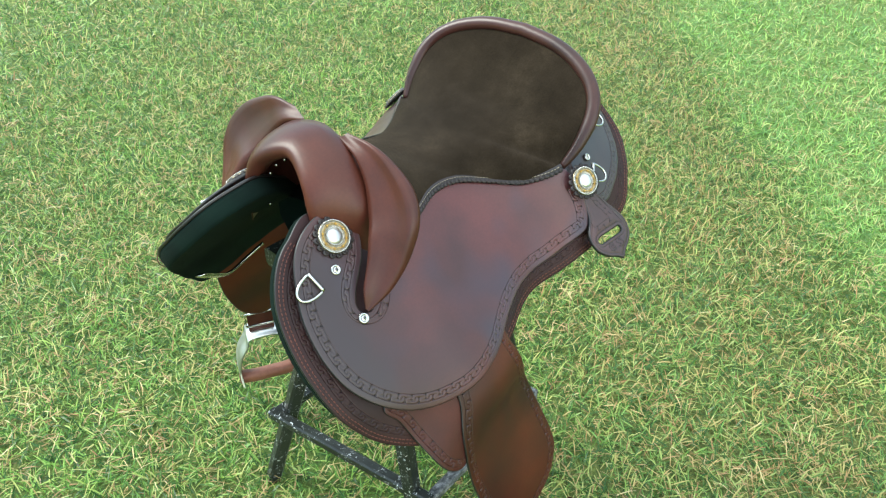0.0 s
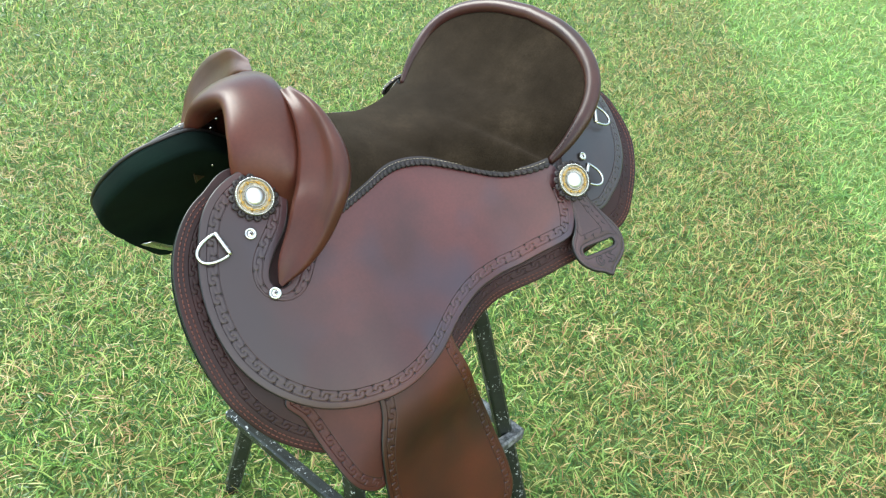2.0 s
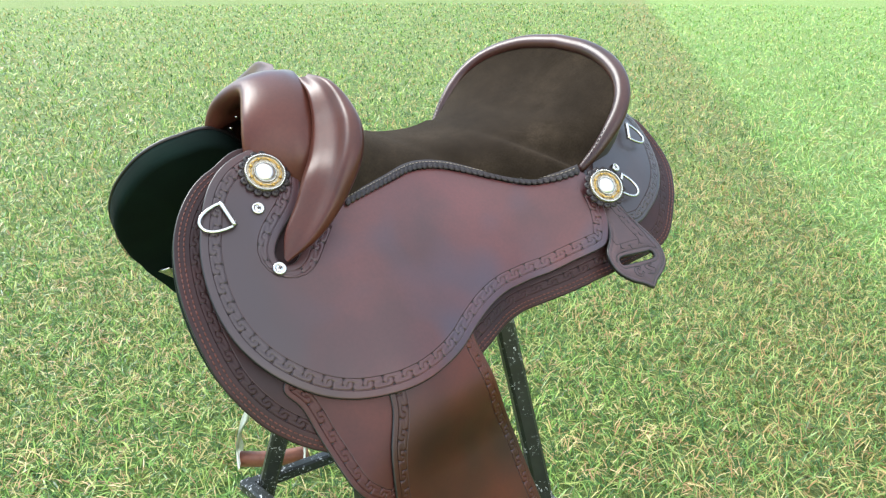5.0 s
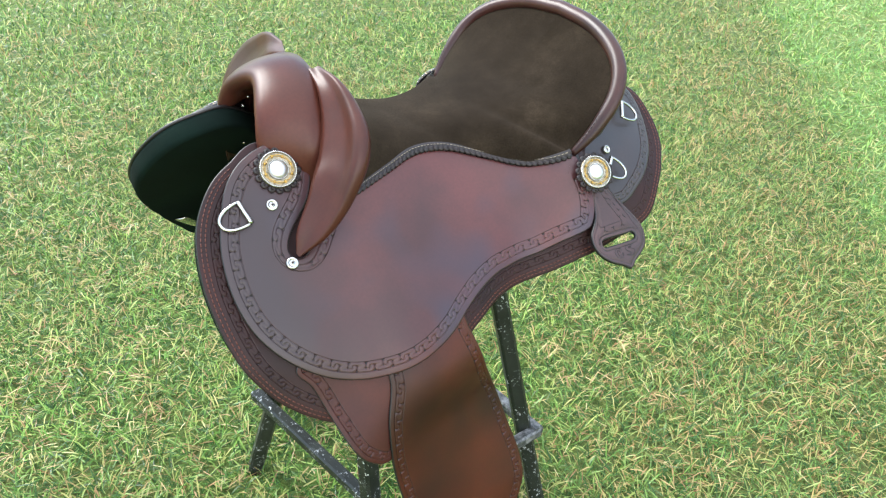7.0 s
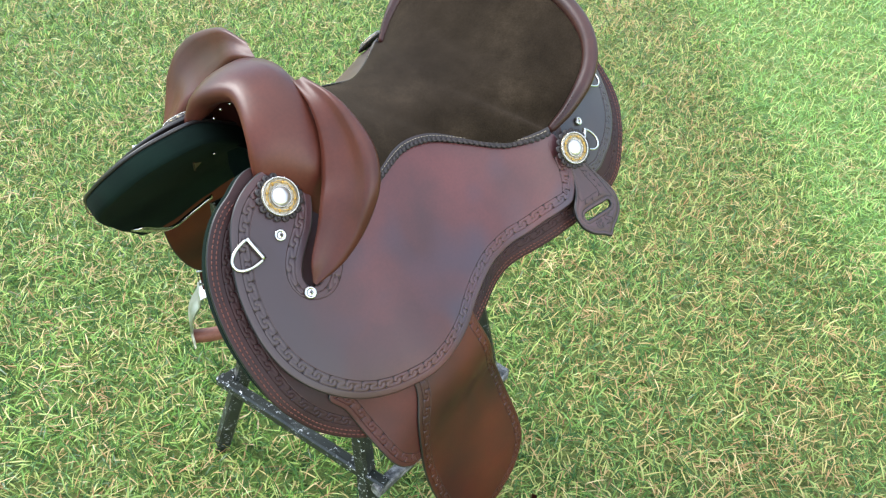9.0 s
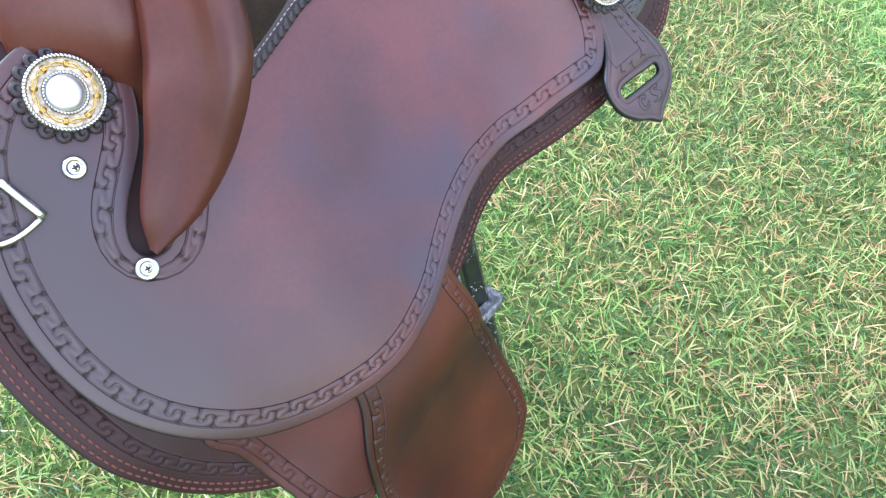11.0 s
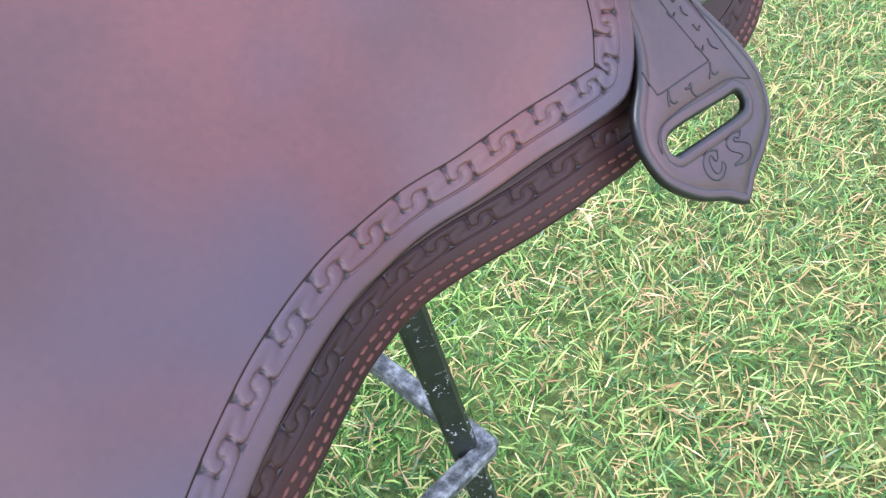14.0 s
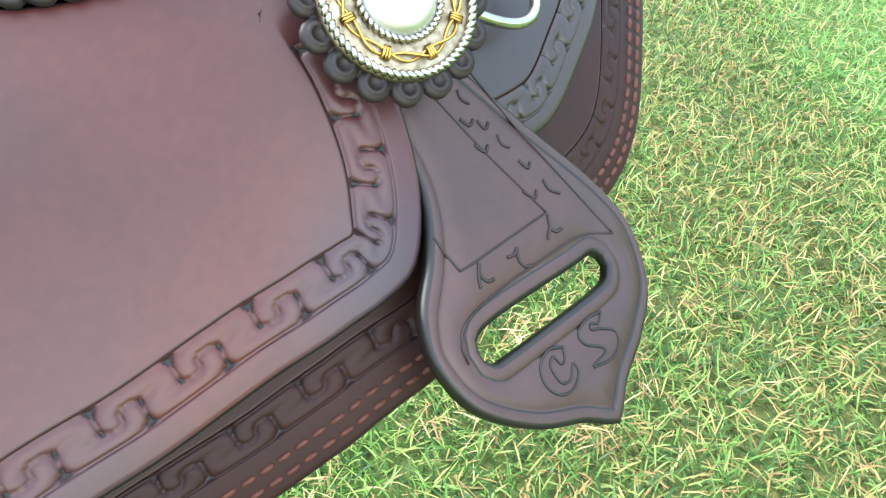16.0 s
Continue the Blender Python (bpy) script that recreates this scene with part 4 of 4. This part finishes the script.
bm = keeper_mesh()
other = mirrored(bm)
KP = leather("keeper_leather", (0.062, 0.028, 0.026), (0.040, 0.020, 0.020), (0.42, 0.55), 14.0, 0.10)
keep = [part("keeper", bm, [KP, EDGE], saddle, "slotted leather strap keeper with stamped mark"), part("keeper", other, [KP, EDGE], saddle, "slotted leather strap keeper with stamped mark")]
S1 = [(.2389, .6971), (.2326, .6979), (.2265, .6966), (.2270, .6937), (.2322, .6908), (.2325, .6893), (.2256, .6889), (.2264, .6884), (.2339, .6873), (.2391, .6886), (.2404, .6915), (.2359, .6940), (.2318, .6954), (.2332, .6964), (.2359, .6955), (.2389, .6971)]
C1 = [(.2187, .6966), (.213, .698), (.2074, .6961), (.2064, .692), (.2097, .6887), (.2151, .6881), (.2195, .6902), (.2193, .6924), (.2182, .6919), (.2152, .69), (.2119, .6906), (.2110, .6929), (.2114, .6955), (.214, .6962), (.2149, .6940), (.217, .6941), (.2187, .6966)]
mark = joined([stamped(S1, 0.00048, 0.0001, 70), stamped(C1, 0.00048, 0.0001, 70)])
other = mirrored(mark)
part("stamped_mark", mark, EDGE, keep[0])
part("stamped_mark", other, EDGE, keep[1])
bms = []
# ruled lines of the corner panel, the arch over the slot and the outer rim
for line in ([(.2190, .7600), (.2217, .7551), (.2306, .7387), (.2395, .7223)], [(.2395, .7223), (.2260, .7222), (.2002, .7219)], [(.2002, .7219), (.1990, .7260), (.1985, .7300)],
             [(.1869, .7060), (.1885, .7105), (.1944, .7131), (.2072, .7143), (.226, .7143), (.2472, .7136), (.2606, .7096)], [(.2369, .7601), (.2490, .7350), (.2606, .7096)]):
    bms.append(stamped(line, 0.0004, 0.0001))
# crescent stamps down the strap and across above the slot
for line in ([(.2297, .7566), (.2298, .7542), (.2320, .7524)], [(.2372, .7426), (.2372, .7402), (.2393, .7387)], [(.2451, .7288), (.2454, .7262), (.2486, .7242)],
             [(.2262, .7500), (.2285, .7476), (.2310, .7485)], [(.2272, .7430), (.2296, .7405), (.2320, .7415)], [(.2352, .7290), (.2382, .7264), (.2405, .7276)],
             [(.2322, .7478), (.2338, .7452), (.2362, .7462)], [(.2400, .7352), (.2418, .7328), (.2440, .7336)],
             [(.2071, .7214), (.2056, .7190), (.2066, .7172), (.2090, .7168)], [(.2222, .7195), (.2206, .7172), (.2215, .7152), (.2241, .7145)], [(.2396, .7217), (.2380, .7192), (.2390, .7176), (.2418, .7174)],
             [(.2071, .7214), (.2046, .7190), (.2033, .7168)], [(.2222, .7195), (.2198, .7186), (.2171, .7190)], [(.2380, .7192), (.2362, .7182), (.2346, .7172)]):
    bms.append(stamped(line, 0.0006, 0.0001))
ornament = joined(bms)
other = mirrored(ornament)
tagged(part("keeper_tooling", ornament, BLACK_BROWN, keep[0]), kind="stuff")
tagged(part("keeper_tooling", other, BLACK_BROWN, keep[1]), kind="stuff")

arc = [(-.250, .190, .645), (-.219, .205, .618), (-.187, .215, .600), (-.150, .215, .612), (-.120, .205, .632)]
part("rigging_plate", tube([tuple(p) for p in catmull(arc, 24)], 0.010, 10, squash=0.3), STEEL, saddle, "curved nickel rigging plate")

# ---------------- stirrups ----------------
for sgn in (1, -1):
    st = new("stirrup")
    st.parent = saddle
    st["label"] = "aluminium stirrup with leather-wrapped tread"
    st.matrix_basis = Matrix.Diagonal((1, sgn, 1, 1)) @ pose(-.040, .410, .152, 0, 0, -26)
    arch = [(-.066, 0, -.035), (-.068, 0, .0), (-.060, 0, .040), (-.040, 0, .075), (-.030, 0, .095), (.030, 0, .095), (.040, 0, .075), (.060, 0, .040), (.068, 0, .0), (.066, 0, -.035)]
    A_ = catmull(arch, 60)
    rows = []
    for i, p in enumerate(A_):
        p = Vector(p)
        inn = (Vector((0, 0, .02)) - p).normalized() * 0.005
        w = 0.027 + 0.014 * max(0, -p.z / 0.035)
        rows.append([p + Vector((0, -w, 0)), p + Vector((0, w, 0)), p + inn + Vector((0, w, 0)), p + inn + Vector((0, -w, 0))])
    part("side_frame", grid(rows, True), ALU, st, "cast aluminium frame")
    part("tread", tube([(-.068, 0, -.036), (-.03, 0, -.041), (.03, 0, -.041), (.068, 0, -.036)], 0.028, 14, squash=0.55), TREAD, st, "brown leather wrapped tread")
    strap = []
    for z in np.linspace(0.08, 0.24, 8):
        strap.append([(-.028, -.004, z), (.028, -.004, z), (.028, .004, z), (-.028, .004, z)])
    part("stirrup_strap", grid(strap, True), FENDER, st)
    part("buckle", tube([(-.032, -.008, .115), (.032, -.008, .115), (.032, -.008, .150), (-.032, -.008, .150)], 0.003, 8, True), STEEL, st)

# ---------------- stand ----------------
stand = thing("saddle_stand", "black chipped-paint steel tube saddle stand on grass", "stand")


def bar(name, a, b_, size, mat, parent, roll=0.0):
    """Square steel tube with rounded edges from a to b_."""
    a, b_ = Vector(a), Vector(b_)
    L = (b_ - a).length
    bm = bmesh.new()
    r, c = size / 2, size * 0.16
    prof = [(r, -r + c), (r, r - c), (r - c, r), (-r + c, r), (-r, r - c), (-r, -r + c), (-r + c, -r), (r - c, -r)]
    rows = [[bm.verts.new((x, y, z)) for x, y in prof] for z in np.linspace(0, L, 5)]
    for i in range(4):
        for j in range(8):
            bm.faces.new((rows[i][j], rows[i][(j + 1) % 8], rows[i + 1][(j + 1) % 8], rows[i + 1][j]))
    bm.faces.new(rows[0][::-1])
    bm.faces.new(rows[-1])
    q = (b_ - a).to_track_quat("Z", "Y").to_matrix().to_4x4()
    moved(bm, Matrix.Translation(a) @ q @ Matrix.Rotation(roll, 4, "Z"))
    return part(name, bm, mat, parent, smooth=False)


NR, FRr, NF, FF = ((.264, -.151, 0), (.150, -.044, .67)), ((.222, .235, 0), (.140, .105, .67)), ((-.100, -.155, 0), (-.076, -.044, .67)), ((-.176, .238, 0), (-.034, .100, .67))
for a, b_ in (NR, FRr, NF, FF):
    bar("leg", a, b_, 0.028, PAINT, stand, 0.4)


def at_height(leg, z):
    t = z / leg[1][2]
    return Vector(leg[0]).lerp(Vector(leg[1]), t)


hz = 0.222
bar("rail", (.243, -.142, hz), (.205, .215, hz), 0.021, WORN, stand)
bar("rail", (.246, -.135, hz - 0.003), (-.105, -.158, hz - 0.003), 0.020, WORN, stand)
bar("rail", (-.160, .215, hz), (-.086, -.165, hz), 0.021, PAINT, stand)
bar("rail", (.21, .205, hz), (-.165, .205, hz), 0.021, PAINT, stand)
bar("top_rail", (.24, -.05, .68), (-.17, -.05, .68), 0.035, PAINT, stand)
bar("top_rail", (.24, .10, .68), (-.17, .10, .68), 0.035, PAINT, stand)
bar("top_rail", (.145, -.05, .68), (.145, .10, .68), 0.03, PAINT, stand)
bar("top_rail", (-.06, -.05, .68), (-.06, .10, .68), 0.03, PAINT, stand)

# hidden wooden tree that carries the saddle on the stand
rows = []
for x in np.linspace(-.13, .25, 12):
    zt = 0.80 - 0.6 * (x * x) * 0.3
    rows.append([(x, -.12, zt - .02), (x, -.12, zt - .06), (x, -.03, .697), (x, .03, .697), (x, .09, .697), (x, .12, zt - .06), (x, .12, zt - .02), (x, 0, zt + 0.01)])
part("saddle_tree", grid(rows, True), LINING, saddle)
